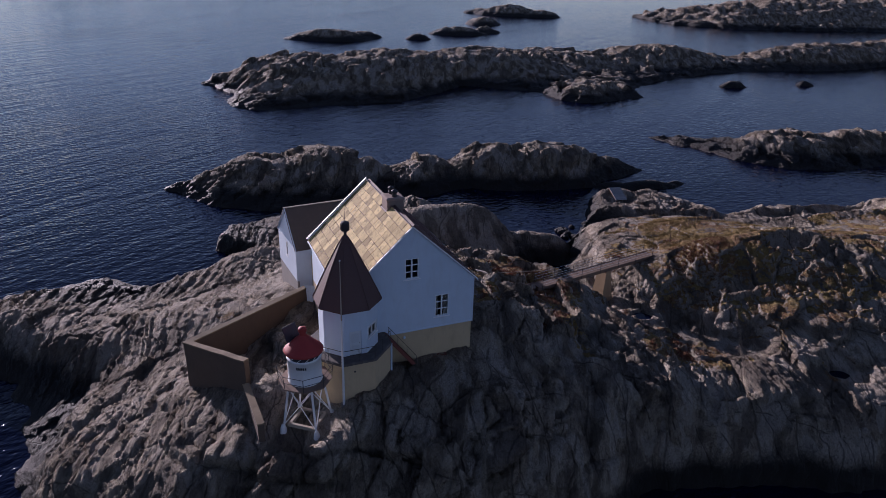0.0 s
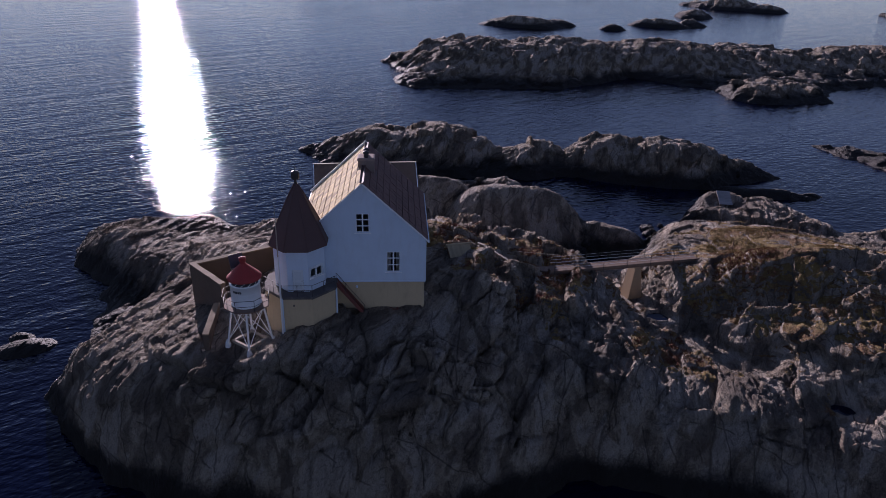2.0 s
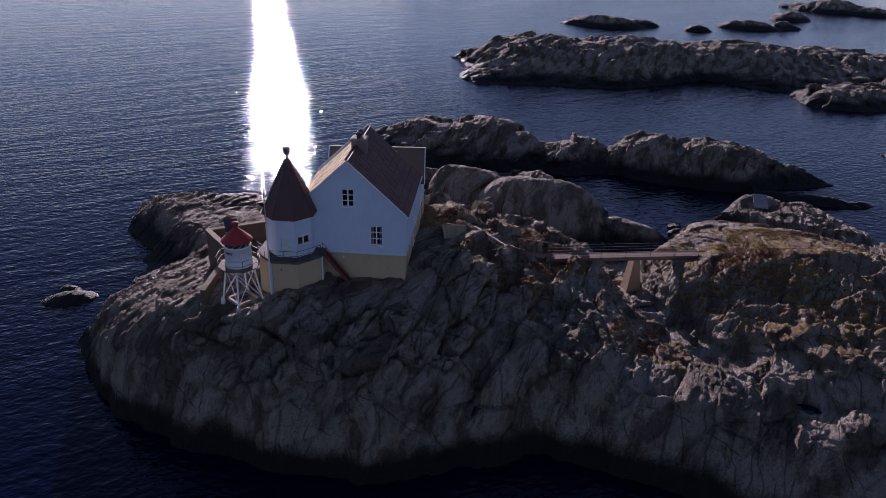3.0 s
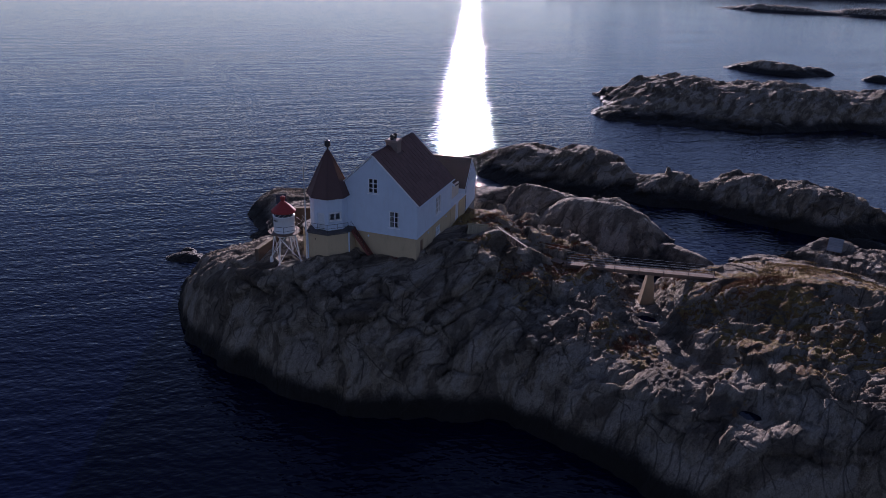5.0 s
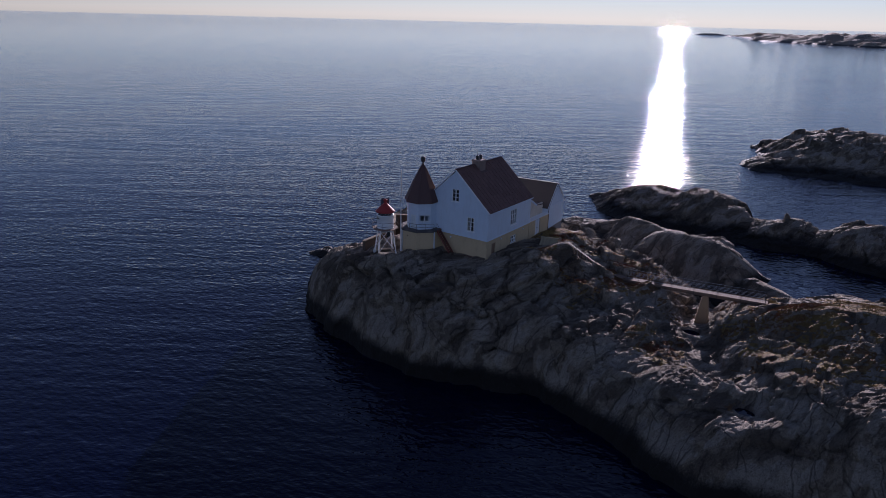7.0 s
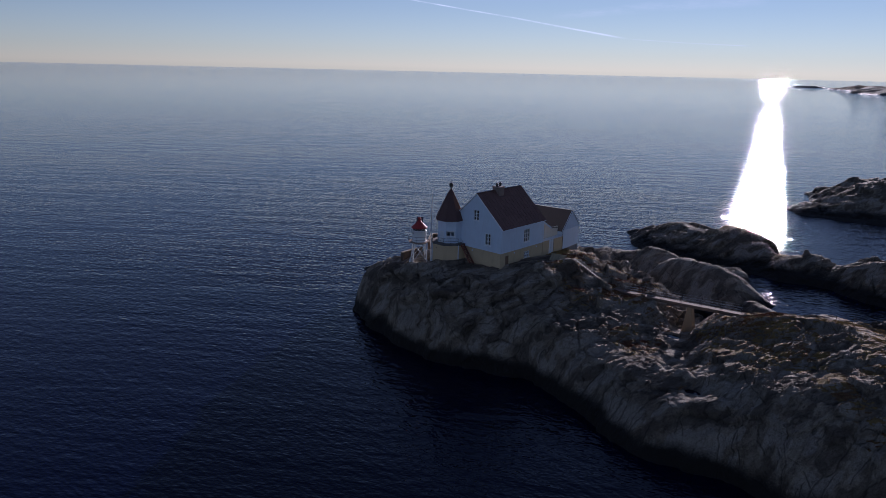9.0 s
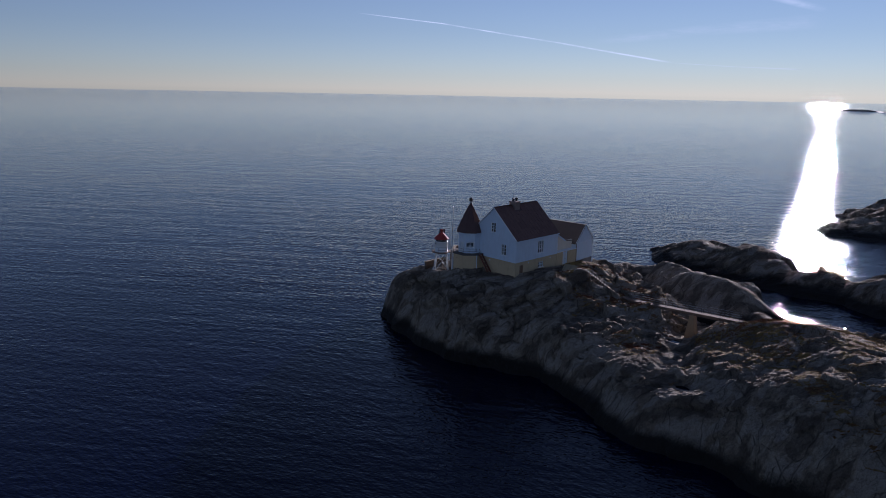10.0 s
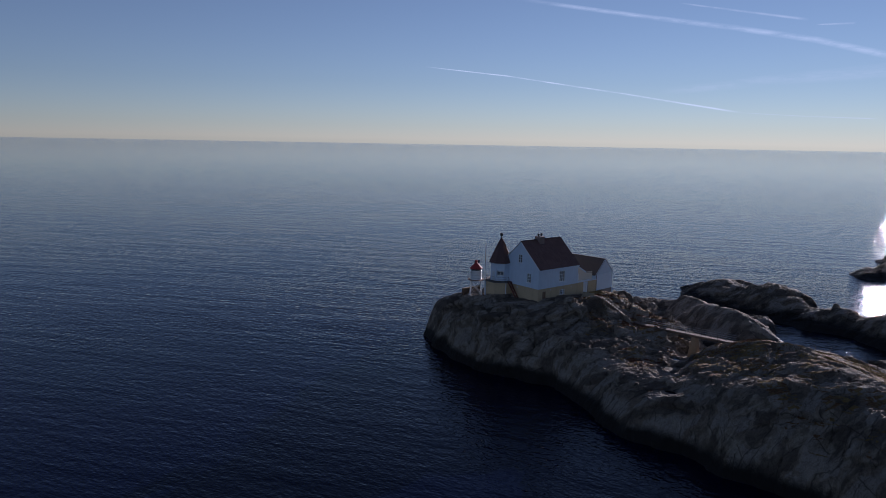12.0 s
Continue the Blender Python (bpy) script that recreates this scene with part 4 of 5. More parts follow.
part("aerial", rod((0, -0.30, 1.79), (0, -0.30, 3.4), 0.02, 0.008, 6), iron, chimney)

# ---------------------------------------------------------------- the old lantern tower at the house corner
TX, TY, DECK_Z = -4.74, -0.39, 13.12
TM = HM @ pose(TX, TY, 0)
tower = thing("octagonal_lantern_tower", TM, "white octagonal tower with dark pointed roof", "tower")


def facet(k, apothem):
    """The pose of facet k: x along it, y inward, z up. k = 0 faces the front."""
    a = -90 + 45 * k
    return pose(apothem * math.cos(radians(a)), apothem * math.sin(radians(a)), 0, 0, 0, a + 90)


AP = 1.86
half = AP * math.tan(radians(22.5))
TWIN = (-0.56, 0.56, 14.17, 14.92)
TDOOR = (-0.40, 0.40, DECK_Z, 14.92)
for k in range(8):
    holes = [TDOOR] if k == 0 else [TWIN] if k == 1 else []
    f = part("wall", wall_with_holes(-half + 0.0, half - 0.0, DECK_Z - 0.1, lambda x: 16.62, holes, 0.0, 0.16), white, tower)
    f.matrix_basis = facet(k, AP)
window(tower, facet(1, AP) @ pose(0, 0.05, TWIN[2]), 1.12, 0.75, 2, 1)
td = part("tower_door", box(-0.38, 0.38, 0.05, 0.10, DECK_Z + 0.02, 14.90, 0.01), painted("pale_blue_door", (0.66, 0.70, 0.72), 0.5), tower, "pale grey-blue panelled door")
td.matrix_basis = facet(0, AP)
part("handle", rod((0.28, 0.0, 14.0), (0.28, 0.06, 14.0), 0.025), iron, td)
bm = bmesh.new()
for z0, z1 in ((DECK_Z + 0.2, 13.85), (14.05, 14.75)):
    box(-0.26, 0.26, 0.04, 0.052, z0, z1, 0, bm)
part("panel", bm, painted("pale_blue_door_panel", (0.60, 0.64, 0.66), 0.5), td)
cone = part("roof", ring_solid(0, 0, [(2.02, 16.50), (2.32, 16.46), (2.30, 16.56), (1.30, 18.75), (0.50, 20.35), (0.12, 21.0)], 8, 22.5), tar, tower, "dark tarred eight-sided pointed roof")
for k in range(8):
    a = radians(22.5 + 45 * k)
    c, s_ = math.cos(a), math.sin(a)
    bm = bmesh.new()
    for (r0, z0), (r1, z1) in (((2.31, 16.57), (1.31, 18.76)), ((1.31, 18.76), (0.51, 20.36)), ((0.51, 20.36), (0.13, 21.0))):
        rod((r0 * c, r0 * s_, z0), (r1 * c, r1 * s_, z1), 0.035, None, 6, bm)
    part("hip_roll", bm, tar, cone)
part("eaves_board", ring_solid(0, 0, [(2.05, 16.30), (2.05, 16.49)], 8, 22.5), white, tower)
part("finial_neck", ring_solid(0, 0, [(0.11, 20.95), (0.09, 21.3), (0.22, 21.38)], 10, 0), iron, tower)
fin = part("finial", ring_solid(0, 0, [(0.24, 21.36), (0.30, 21.42), (0.30, 21.86), (0.24, 21.95), (0.0, 22.02)], 10, 0), iron, tower, "black iron vent drum on the roof point")
part("lightning_rod", rod((0, 0, 22.0), (0, 0, 22.9), 0.018, 0.006, 6), iron, fin)
part("floor", ring_solid(0, 0, [(1.7, DECK_Z - 0.05), (1.7, DECK_Z + 0.03)], 8, 22.5), dark_room, tower)

# ochre terrace that carries the tower
terrace = thing("tower_terrace", TM, "ochre plastered octagonal base with dark slab and railing", "terrace")
RT = 2.86
for k in range(8):
    ap = RT * math.cos(radians(22.5))
    hw = RT * math.sin(radians(22.5))
    p = part("base_wall", box(-hw, hw, 0.0, 0.3, 7.8, DECK_Z - 0.20), ochre, terrace)
    p.matrix_basis = facet(k, ap)
part("deck_slab", ring_solid(0, 0, [(RT - 0.05, DECK_Z - 0.198), (RT + 0.12, DECK_Z - 0.19), (RT + 0.12, DECK_Z - 0.03), (RT + 0.06, DECK_Z)], 8, 22.5), painted("dark_slab", (0.085, 0.075, 0.07), 0.85, 0.4), terrace)
vent_hole = part("drain_hole", rod((0, -0.012, 0), (0, 0.02, 0), 0.07, None, 12), number_black, terrace)
vent_hole.matrix_basis = facet(0, RT * math.cos(radians(22.5))) @ pose(-0.3, 0, 12.35)
corners = [(RT * math.cos(radians(22.5 + 45 * k)) * 1.0, RT * math.sin(radians(22.5 + 45 * k)) * 1.0) for k in range(8)]
rail_corners = [corners[k] for k in (4, 5, 6, 7)]
for i, (x, y) in enumerate(rail_corners):
    part("post", rod((x, y, DECK_Z - 0.02), (x, y, DECK_Z + 0.92), 0.024, None, 6), iron, terrace)
for a, b in zip(rail_corners, rail_corners[1:]):
    mx, my = (a[0] + b[0]) / 2, (a[1] + b[1]) / 2
    part("post", rod((mx, my, DECK_Z - 0.02), (mx, my, DECK_Z + 0.92), 0.02, None, 6), iron, terrace)
    for z in (0.5, 0.9):
        part("rail", rod((*a, DECK_Z + z), (*b, DECK_Z + z), 0.02, None, 6), iron, terrace)
for k in (5, 7):
    x, y = corners[k]
    part("corner_pipe", rod((x * 1.03, y * 1.03, 9.9), (x * 1.03, y * 1.03, DECK_Z - 0.1), 0.07, None, 8), white, terrace)

# flagpole that stands against the terrace
px, py = corners[5]
pole = thing("flagpole", TM @ pose(px * 1.10, py * 1.10, 9.9), "tall slender white flagpole beside the terrace", "flagpole")
part("pole", rod((0, 0, 0), (0.05, 0, 6.6), 0.075, 0.055, 10), white_metal, pole)
part("pole_top", rod((0.05, 0, 6.6), (0.08, 0, 10.7), 0.045, 0.02, 8), pale_timber, pole)
part("knob", ring_solid(0.08, 0, [(0.02, 10.68), (0.06, 10.74), (0.0, 10.80)], 8, 0), white_metal, pole)
part("foot", box(-0.14, 0.14, -0.14, 0.14, -0.3, 0.25, 0.02), stone_base, pole)

# steep outside stair from terrace to rock
stair = thing("outside_stair", HM, "steep red-brown timber stair with thin handrail", "stair")
top_s, bot_s = Vector((-2.05, -0.55, DECK_Z)), Vector((0.05, -0.55, 10.35))
for y in (-0.92, -0.28):
    part("stringer", beam((top_s.x - 0.05, y, top_s.z + 0.0), (bot_s.x, y, bot_s.z), 0.06, 0.24), stair_red, stair)
n_steps = 13
for i in range(n_steps):
    f = (i + 0.6) / n_steps
    p = top_s.lerp(bot_s, f)
    part("tread", box(p.x - 0.13, p.x + 0.13, -0.89, -0.31, p.z - 0.02, p.z + 0.025), stair_red, stair)
for f in (0.0, 0.33, 0.66, 1.0):
    p = top_s.lerp(bot_s, f)
    part("post", rod((p.x, -0.95, p.z), (p.x, -0.95, p.z + 0.9), 0.018, None, 6), iron, stair)
part("handrail", rod((top_s.x, -0.95, top_s.z + 0.9), (bot_s.x, -0.95, bot_s.z + 0.9), 0.018, None, 6), iron, stair)
part("landing", box(-2.75, -2.0, -1.0, -0.05, DECK_Z - 0.16, DECK_Z - 0.04), stair_red, stair)
chute = thing("cellar_shutter", HM, "low dark timber hatch at the basement foot", "hatch")
part("lid", box(1.3, 2.7, -0.35, 0.03, 10.15, 10.45, 0.02), stair_red, chute)
part("hinge_bar", box(1.3, 2.7, -0.39, -0.352, 10.28, 10.34), iron, chute)

# ---------------------------------------------------------------- link and annex behind the house
link = thing("link_building", HM, "white boarded link on ochre base", "outbuilding")
LX, LB, L0, L1 = 3.95, 4.75, L + 0.01, 15.9
tl = pose(LX, 0, 0, 0, 0, 90)
ltop = lambda x: 16.15 - (min(x, 13.7) - L0) * 0.58
LDOOR, LWIN = (12.35, 13.75, 10.2, 12.72), (11.35, 11.85, 13.2, 14.15)
lw = part("wall", wall_with_holes(L0, L1, 12.86, ltop, [LWIN], 0.06, 0.26, (13.7,)), cream, link)
lw.matrix_basis = tl
lb = part("base_wall", wall_with_holes(L0, L1 + 0.4, 7.8, lambda x: 12.80, [LDOOR], 0.0, 0.30), ochre, link)
lb.matrix_basis = pose(LB, 0, 0, 0, 0, 90)
sl = part("sill_board", box(L0, L1 + 0.4, -0.08, 0.85, 12.80, 12.858, 0.01), trim_white, link)
sl.matrix_basis = pose(LB, 0, 0, 0, 0, 90)
bm = bmesh.new()
x = L0 + 0.1
while x < L1:
    if not LWIN[0] - 0.05 < x < LWIN[1] + 0.05:
        box(x - 0.025, x + 0.025, 0.03, 0.06, 12.88, ltop(x) - 0.02, 0, bm)
    x += 0.24
cb = part("cover_strips", bm, cream, link)
cb.matrix_basis = tl
tw = pose(-LX, 0, 0, 0, 0, -90)
lww = part("wall", wall_with_holes(-L1, -L0, 12.86, lambda q: ltop(-q), [], 0.06, 0.26, (-13.7,)), white, link)
lww.matrix_basis = tw
lwb = part("base_wall", wall_with_holes(-L1, -L0, 7.8, lambda q: 12.85, [], -0.02, 0.28), ochre, link)
lwb.matrix_basis = tw
bm = bmesh.new()
for (ya, za), (yb, zb) in (((L0 - 0.02, 16.17), (13.75, 14.32)), ((13.75, 14.32), (L1, 14.1))):
    hexa(bm, [(-LX - 0.15, ya, za), (LX + 0.1, ya, za), (LX + 0.1, yb, zb), (-LX - 0.15, yb, zb), (-LX - 0.15, ya, za + 0.1), (LX + 0.1, ya, za + 0.1), (LX + 0.1, yb, zb + 0.1), (-LX - 0.15, yb, zb + 0.1)])
part("roof", bm, annex_roof, link)
vb = part("verge_board", beam((LX + 0.12, L0, 16.2), (LX + 0.12, 13.78, 14.38), 0.06, 0.24), white, link)
part("verge_end", box(LX - 0.1, LX + 0.22, L0 - 0.25, L0 + 0.05, 16.1, 16.5, 0.03), white, link, "white scrolled end of the verge board")
window(link, tl @ pose(11.6, 0.10, LWIN[2]), 0.5, 0.95, 1, 2)
for k, (xa, xb) in enumerate(((12.38, 13.03), (13.06, 13.72))):
    d_ = part("door_leaf", box(xa, xb, 0.10, 0.16, 10.2, 12.70, 0.012), white, link, "white panelled door leaf")
    d_.matrix_basis = pose(LB, 0, 0, 0, 0, 90)
    part("rail", box(xa + 0.12, xb - 0.12, 0.085, 0.10, 10.5, 12.4), painted("white_door_panel", (0.70, 0.70, 0.68), 0.5), d_)
    part("handle", rod((13.0 if k == 0 else 13.1, 0.05, 11.5), (13.0 if k == 0 else 13.1, 0.1, 11.5), 0.025), iron, d_)

ANX = HM @ pose(-0.55, 18.45, 0, 0, 0, 5.0)
annex = thing("annex_barn", ANX, "white boarded annex with brown gabled roof", "outbuilding")
AL, AW, AE, AR = 5.05, 2.85, 13.75, 16.5        # half length, half width, eave, ridge
aline = lambda y: AR - 0.1 - abs(y) * (AR - AE) / AW
for s in (-1, 1):
    m = pose(s * AL, 0, 0, 0, 0, 90 * s)
    hole = [(-0.3, 0.25, 12.0, 13.3)] if s < 0 else []
    g = part("gable_wall", wall_with_holes(-AW, AW, 10.55, aline, hole, 0.0, 0.2, (0,)), white, annex)
    g.matrix_basis = m
    pl = part("plinth", wall_with_holes(-AW + 0.02, AW - 0.02, 7.6, lambda x: 10.548, [], 0.04, 0.3), stone_base, annex)
    pl.matrix_basis = m
    bm = bmesh.new()
    x = -AW + 0.15
    while x < AW:
        z1 = aline(x) - 0.03
        if z1 > AE + 0.05:
            box(x - 0.02, x + 0.02, -0.03, -0.001, AE - 0.1, z1, 0, bm)
        x += 0.24
    g2 = part("cover_strips", bm, white, annex)
    g2.matrix_basis = m
    band = part("band_board", box(-AW, AW, -0.05, -0.002, AE - 0.2, AE - 0.08), white, annex)
    band.matrix_basis = m
    for t in (-1, 1):
        vbd = part("verge_board", beam((t * 0.01, -0.05, AR + 0.0), (t * (AW + 0.22), -0.05, AE - 0.2), 0.08, 0.22), white, annex)
        vbd.matrix_basis = m
window(annex, pose(-AL, 0, 0, 0, 0, -90) @ pose(-0.025, 0.05, 12.0), 0.55, 1.3, 1, 3)
for s in (-1, 1):
    wl = part("side_wall", box(-AL + 0.2, AL - 0.2, s * AW - (0.2 if s > 0 else 0), s * AW + (0.2 if s < 0 else 0), 7.6, AE - 0.02), white, annex)
    bm = bmesh.new()
    hexa(bm, [(-AL - 0.12, 0, AR - 0.02), (AL + 0.12, 0, AR - 0.02), (AL + 0.12, s * (AW + 0.2), AE - 0.21), (-AL - 0.12, s * (AW + 0.2), AE - 0.21),
              (-AL - 0.12, 0, AR + 0.08), (AL + 0.12, 0, AR + 0.08), (AL + 0.12, s * (AW + 0.2), AE - 0.11), (-AL - 0.12, s * (AW + 0.2), AE - 0.11)])
    part("roof", bm, annex_roof, annex)
part("ridge_board", beam((-AL - 0.12, 0, AR + 0.1), (AL + 0.12, 0, AR + 0.1), 0.22, 0.05), pale_timber, annex)
part("downpipe", rod((AL + 0.02, -AW + 0.1, 10.3), (AL + 0.02, -AW + 0.1, AE - 0.15), 0.05), iron, annex)

# ---------------------------------------------------------------- the small light on its trestle
LM = pose(-9.9, 37.4, 9.52, 0, 0, -16.5)
light = thing("harbour_light", LM, "white drum light with red cap on trestle", "lighthouse")
F, P, PZ = 1.16, 0.78, 3.15
feet = [(-1, -1), (1, -1), (1, 1), (-1, 1)]
for sx, sy in feet:
    leg = part("leg", rod((sx * F, sy * F, -0.1), (sx * P, sy * P, PZ), 0.075, None, 8), white_metal, light)
    part("foot_plate", ring_solid(sx * F * 1.01, sy * F * 1.01, [(0.24, -0.5), (0.2, 0.0), (0.10, 0.28)], 8, 0), white_metal, leg)
for i in range(4):
    (ax, ay), (bx, by) = feet[i], feet[(i + 1) % 4]
    g = lambda z: F + (P - F) * z / PZ
    for za, zb in ((0.25, 2.9), (2.9, 0.25)):
        part("brace", rod((ax * g(za), ay * g(za), za), (bx * g(zb), by * g(zb), zb), 0.032, None, 6), white_metal, light)
    part("girt", rod((ax * g(2.95), ay * g(2.95), 2.95), (bx * g(2.95), by * g(2.95), 2.95), 0.04, None, 6), white_metal, light)
plat = part("platform", ring_solid(0, 0, [(1.35, PZ - 0.02), (1.70, PZ + 0.10), (1.70, PZ + 0.18), (1.1, PZ + 0.19)], 8, 22.5), painted("brown_platform", (0.19, 0.125, 0.09), 0.8, 0.4), light)
rc = [(1.66 * math.cos(radians(22.5 + 45 * k)), 1.66 * math.sin(radians(22.5 + 45 * k))) for k in range(8)]
for k in range(8):
    x, y = rc[k]
    x2, y2 = rc[(k + 1) % 8]
    part("post", rod((x, y, PZ + 0.15), (x * 1.06, y * 1.06, PZ + 1.15), 0.022, None, 6), iron, plat)
    for z, f in ((1.12, 1.06), (0.65, 1.03)):
        part("rail", rod((x * f, y * f, PZ + z), (x2 * f, y2 * f, PZ + z), 0.02, None, 6), iron, plat)
DZ = PZ + 0.19
drum = part("drum", ring_solid(0, 0, [(1.10, DZ), (1.10, DZ + 0.06), (1.06, DZ + 0.08), (1.06, DZ + 1.62), (1.10, DZ + 1.64), (1.10, DZ + 1.72)], 40, 0), white_metal, light, "", True)
for z in (0.5, 1.05):
    part("seam", ring_solid(0, 0, [(1.065, DZ + z), (1.072, DZ + z + 0.01), (1.065, DZ + z + 0.02)], 40, 0, None, False), white_metal, drum)
# near-black opaque band: the shade in the gap under the cap, put into colour
lantern_glass = painted("shaded_lantern_glass", (0.05, 0.05, 0.055), 0.2, 0.1)
pane_band = part("lantern_glass", ring_solid(0, 0, [(0.98, DZ + 1.70), (0.98, DZ + 2.12)], 24, 0, None, False), lantern_glass, light)
for k in range(12):
    a, b = radians(30 * k), radians(30 * k + 30)
    part("astragal", rod((1.0 * math.cos(a), 1.0 * math.sin(a), DZ + 1.7), (1.0 * math.cos(b), 1.0 * math.sin(b), DZ + 2.12), 0.018, None, 6), white_metal, light)
part("lens", ring_solid(0, 0, [(0.3, DZ + 1.2), (0.38, DZ + 1.6), (0.38, DZ + 2.0), (0.25, DZ + 2.2)], 16, 0), iron, light)
cap = part("cap", ring_solid(0, 0, [(1.02, DZ + 2.10), (1.22, DZ + 2.08), (1.24, DZ + 2.16), (1.10, DZ + 2.30), (0.62, DZ + 2.78), (0.26, DZ + 3.10), (0.24, DZ + 3.16)], 32, 0), red, light, "red painted sheet-metal cap", True)
part("ventilator", ring_solid(0, 0, [(0.20, DZ + 3.10), (0.20, DZ + 3.38), (0.26, DZ + 3.40), (0.26, DZ + 3.62), (0.10, DZ + 3.70), (0, DZ + 3.72)], 16, 0), red, cap)
bm = bmesh.new()
for k in range(5):
    a0 = radians(-74 + 2.0 * (k - 2) * 3.6)
    c, s_ = math.cos(a0), math.sin(a0)
    box(-0.05, 0.05, -0.006, 0.006, 0, 0.17, 0, bm)
    for v_ in list(bm.verts)[-8:]:
        v_.co = Vector((1.07 * math.cos(a0) - v_.co.x * s_ + v_.co.y * c, 1.07 * math.sin(a0) + v_.co.x * c + v_.co.y * s_, v_.co.z + DZ + 1.22))
part("marking", bm, number_black, light, "row of small black painted marks")
# solar panel on its arm, turned to the sun
sp = part("solar_panel", box(-0.52, 0.52, -0.025, 0.025, -0.5, 0.5, 0.006), solar, light, "dark solar panel on a bracket")
sp.matrix_basis = Matrix.Translation((-0.90, 0.17, DZ + 3.05)) @ Euler((radians(-24), 0, radians(61 + 16.5 - 8))).to_matrix().to_4x4()
part("panel_frame", beam((-0.53, 0, -0.51), (0.53, 0, -0.51), 0.06, 0.03), white_metal, sp)
part("bracket", rod((-0.45, 0.05, DZ + 2.6), (-0.88, 0.17, DZ + 2.95), 0.025, None, 6), iron, light)
ground_frame = thing("timber_frame", LM, "square frame of pale timbers on the rock", "timber frame")
for a, b in (((-0.95, -0.85), (0.95, -0.85)), ((0.85, -0.75), (0.85, 0.75)), ((0.95, 0.85), (-0.95, 0.85)), ((-0.85, 0.75), (-0.85, -0.75))):
    part("timber", beam((*a, 0.12), (*b, 0.12), 0.18, 0.24), pale_timber, ground_frame)

# ---------------------------------------------------------------- yard wall
def wall_run(name, pts, tops, foot, thick, label):
    w_ = thing(name, pose(pts[0][0], pts[0][1], 0), label, "wall")
    ox, oy = pts[0]
    for i, ((ax, ay), (bx, by)) in enumerate(zip(pts, pts[1:])):
        d = Vector((bx - ax, by - ay, 0)).normalized()
        n = Vector((-d.y, d.x, 0)) * thick / 2
        a0, b0 = Vector((ax - ox, ay - oy, 0)) - d * (thick / 2 if i else 0), Vector((bx - ox, by - oy, 0)) - d * (thick / 2 + 0.004 if i < len(pts) - 2 else 0)
        za, zb = tops[i], tops[i + 1]
        for nm, m, off, lo, hi in (("wall_body", render_wall, 1.0, None, -0.10), ("coping", coping, 1.18, -0.10, 0.0)):
            bm = bmesh.new()
            l0, l1 = (foot, foot) if lo is None else (za + lo, zb + lo)
            hexa(bm, [a0 - n * off + Vector((0, 0, l0)), b0 - n * off + Vector((0, 0, l1)), b0 + n * off + Vector((0, 0, l1)), a0 + n * off + Vector((0, 0, l0)),
                      a0 - n * off + Vector((0, 0, za + hi)), b0 - n * off + Vector((0, 0, zb + hi)), b0 + n * off + Vector((0, 0, zb + hi)), a0 + n * off + Vector((0, 0, za + hi))])
            bmesh.ops.subdivide_edges(bm, edges=bm.edges[:], cuts=5, use_grid_fill=True)
            for v in bm.verts:
                v.co += 0.035 * noise.noise_vector(v.co * 0.9) 
            part(nm, bm, m, w_)
    return w_


wall_run("yard_wall", [(-12.75, 53.6), (-19.75, 44.2), (-14.75, 41.3)], [11.15, 11.2, 11.6], 6.5, 0.42, "brown rendered yard wall with pale coping")
wall_run("yard_wall", [(-14.5, 39.95), (-12.5, 35.6)], [10.6, 10.6], 6.5, 0.40, "low brown rendered wall stepping down the rock")
gate = thing("yard_gate", pose(-12.15, 53.35, 9.3, 0, 0, -6), "white boarded gate between wall and house", "gate")
for k in range(5):
    part("board", box(-0.6 + 0.24 * k, -0.6 + 0.24 * k + 0.225, -0.02, 0.02, 0.05, 2.05, 0.006), white, gate)
for z in (0.4, 1.6):
    part("ledge", box(-0.6, 0.6, 0.021, 0.06, z, z + 0.12), white, gate)

# ---------------------------------------------------------------- footbridge
B0, B1 = Vector((8.6, 62.0, 7.45)), Vector((22.6, 70.9, 7.35))
blen = (B1 - B0).length
bdir = (B1 - B0).normalized()
BM = Matrix.Translation(B0) @ bdir.to_track_quat("X", "Z").to_matrix().to_4x4()
bridge = thing("footbridge", BM, "narrow grey timber footbridge with thin wire railing", "footbridge")
for y in (-0.5, 0.5):
    part("girder", box(-0.2, blen + 0.2, y - 0.06, y + 0.06, -0.42, -0.06), deck, bridge)
    part("fascia", box(-0.2, blen + 0.2, y * 1.24 - 0.02, y * 1.24 + 0.02, -0.22, 0.03), deck, bridge)
n_pl = int(blen / 0.2)
plank_mesh = None
for i in range(n_pl):
    if plank_mesh is None:
        p0 = part("plank", box(-0.09, 0.09, -0.595, 0.595, -0.055, 0.0), deck, bridge)
        plank_mesh = p0.data
    else:
        p0 = new("plank", plank_mesh)
        p0.parent = bridge
    p0.matrix_basis = pose(0.1 + i * blen / n_pl, 0, 0.004 * math.sin(i * 2.3), 0, 0, 0.6 * math.sin(i * 1.7))
n_post = 7
for i in range(n_post):
    x = 0.3 + i * (blen - 0.6) / (n_post - 1)
    for y in (-0.66, 0.66):
        part("post", rod((x, y, -0.3), (x, y, 1.02), 0.028, None, 6), iron, bridge)
for y in (-0.66, 0.66):
    for z in (0.35, 0.66, 0.98):
        part("wire", rod((0.3, y, z), (blen - 0.3, y, z), 0.012, None, 5), white_metal, bridge)
pier = thing("bridge_pier", pose(16.75, 67.2, 7.0, 0, 0, math.degrees(math.atan2(bdir.y, bdir.x))), "tall tapering ochre-brown concrete bridge pier", "bridge pier")
bm = bmesh.new()
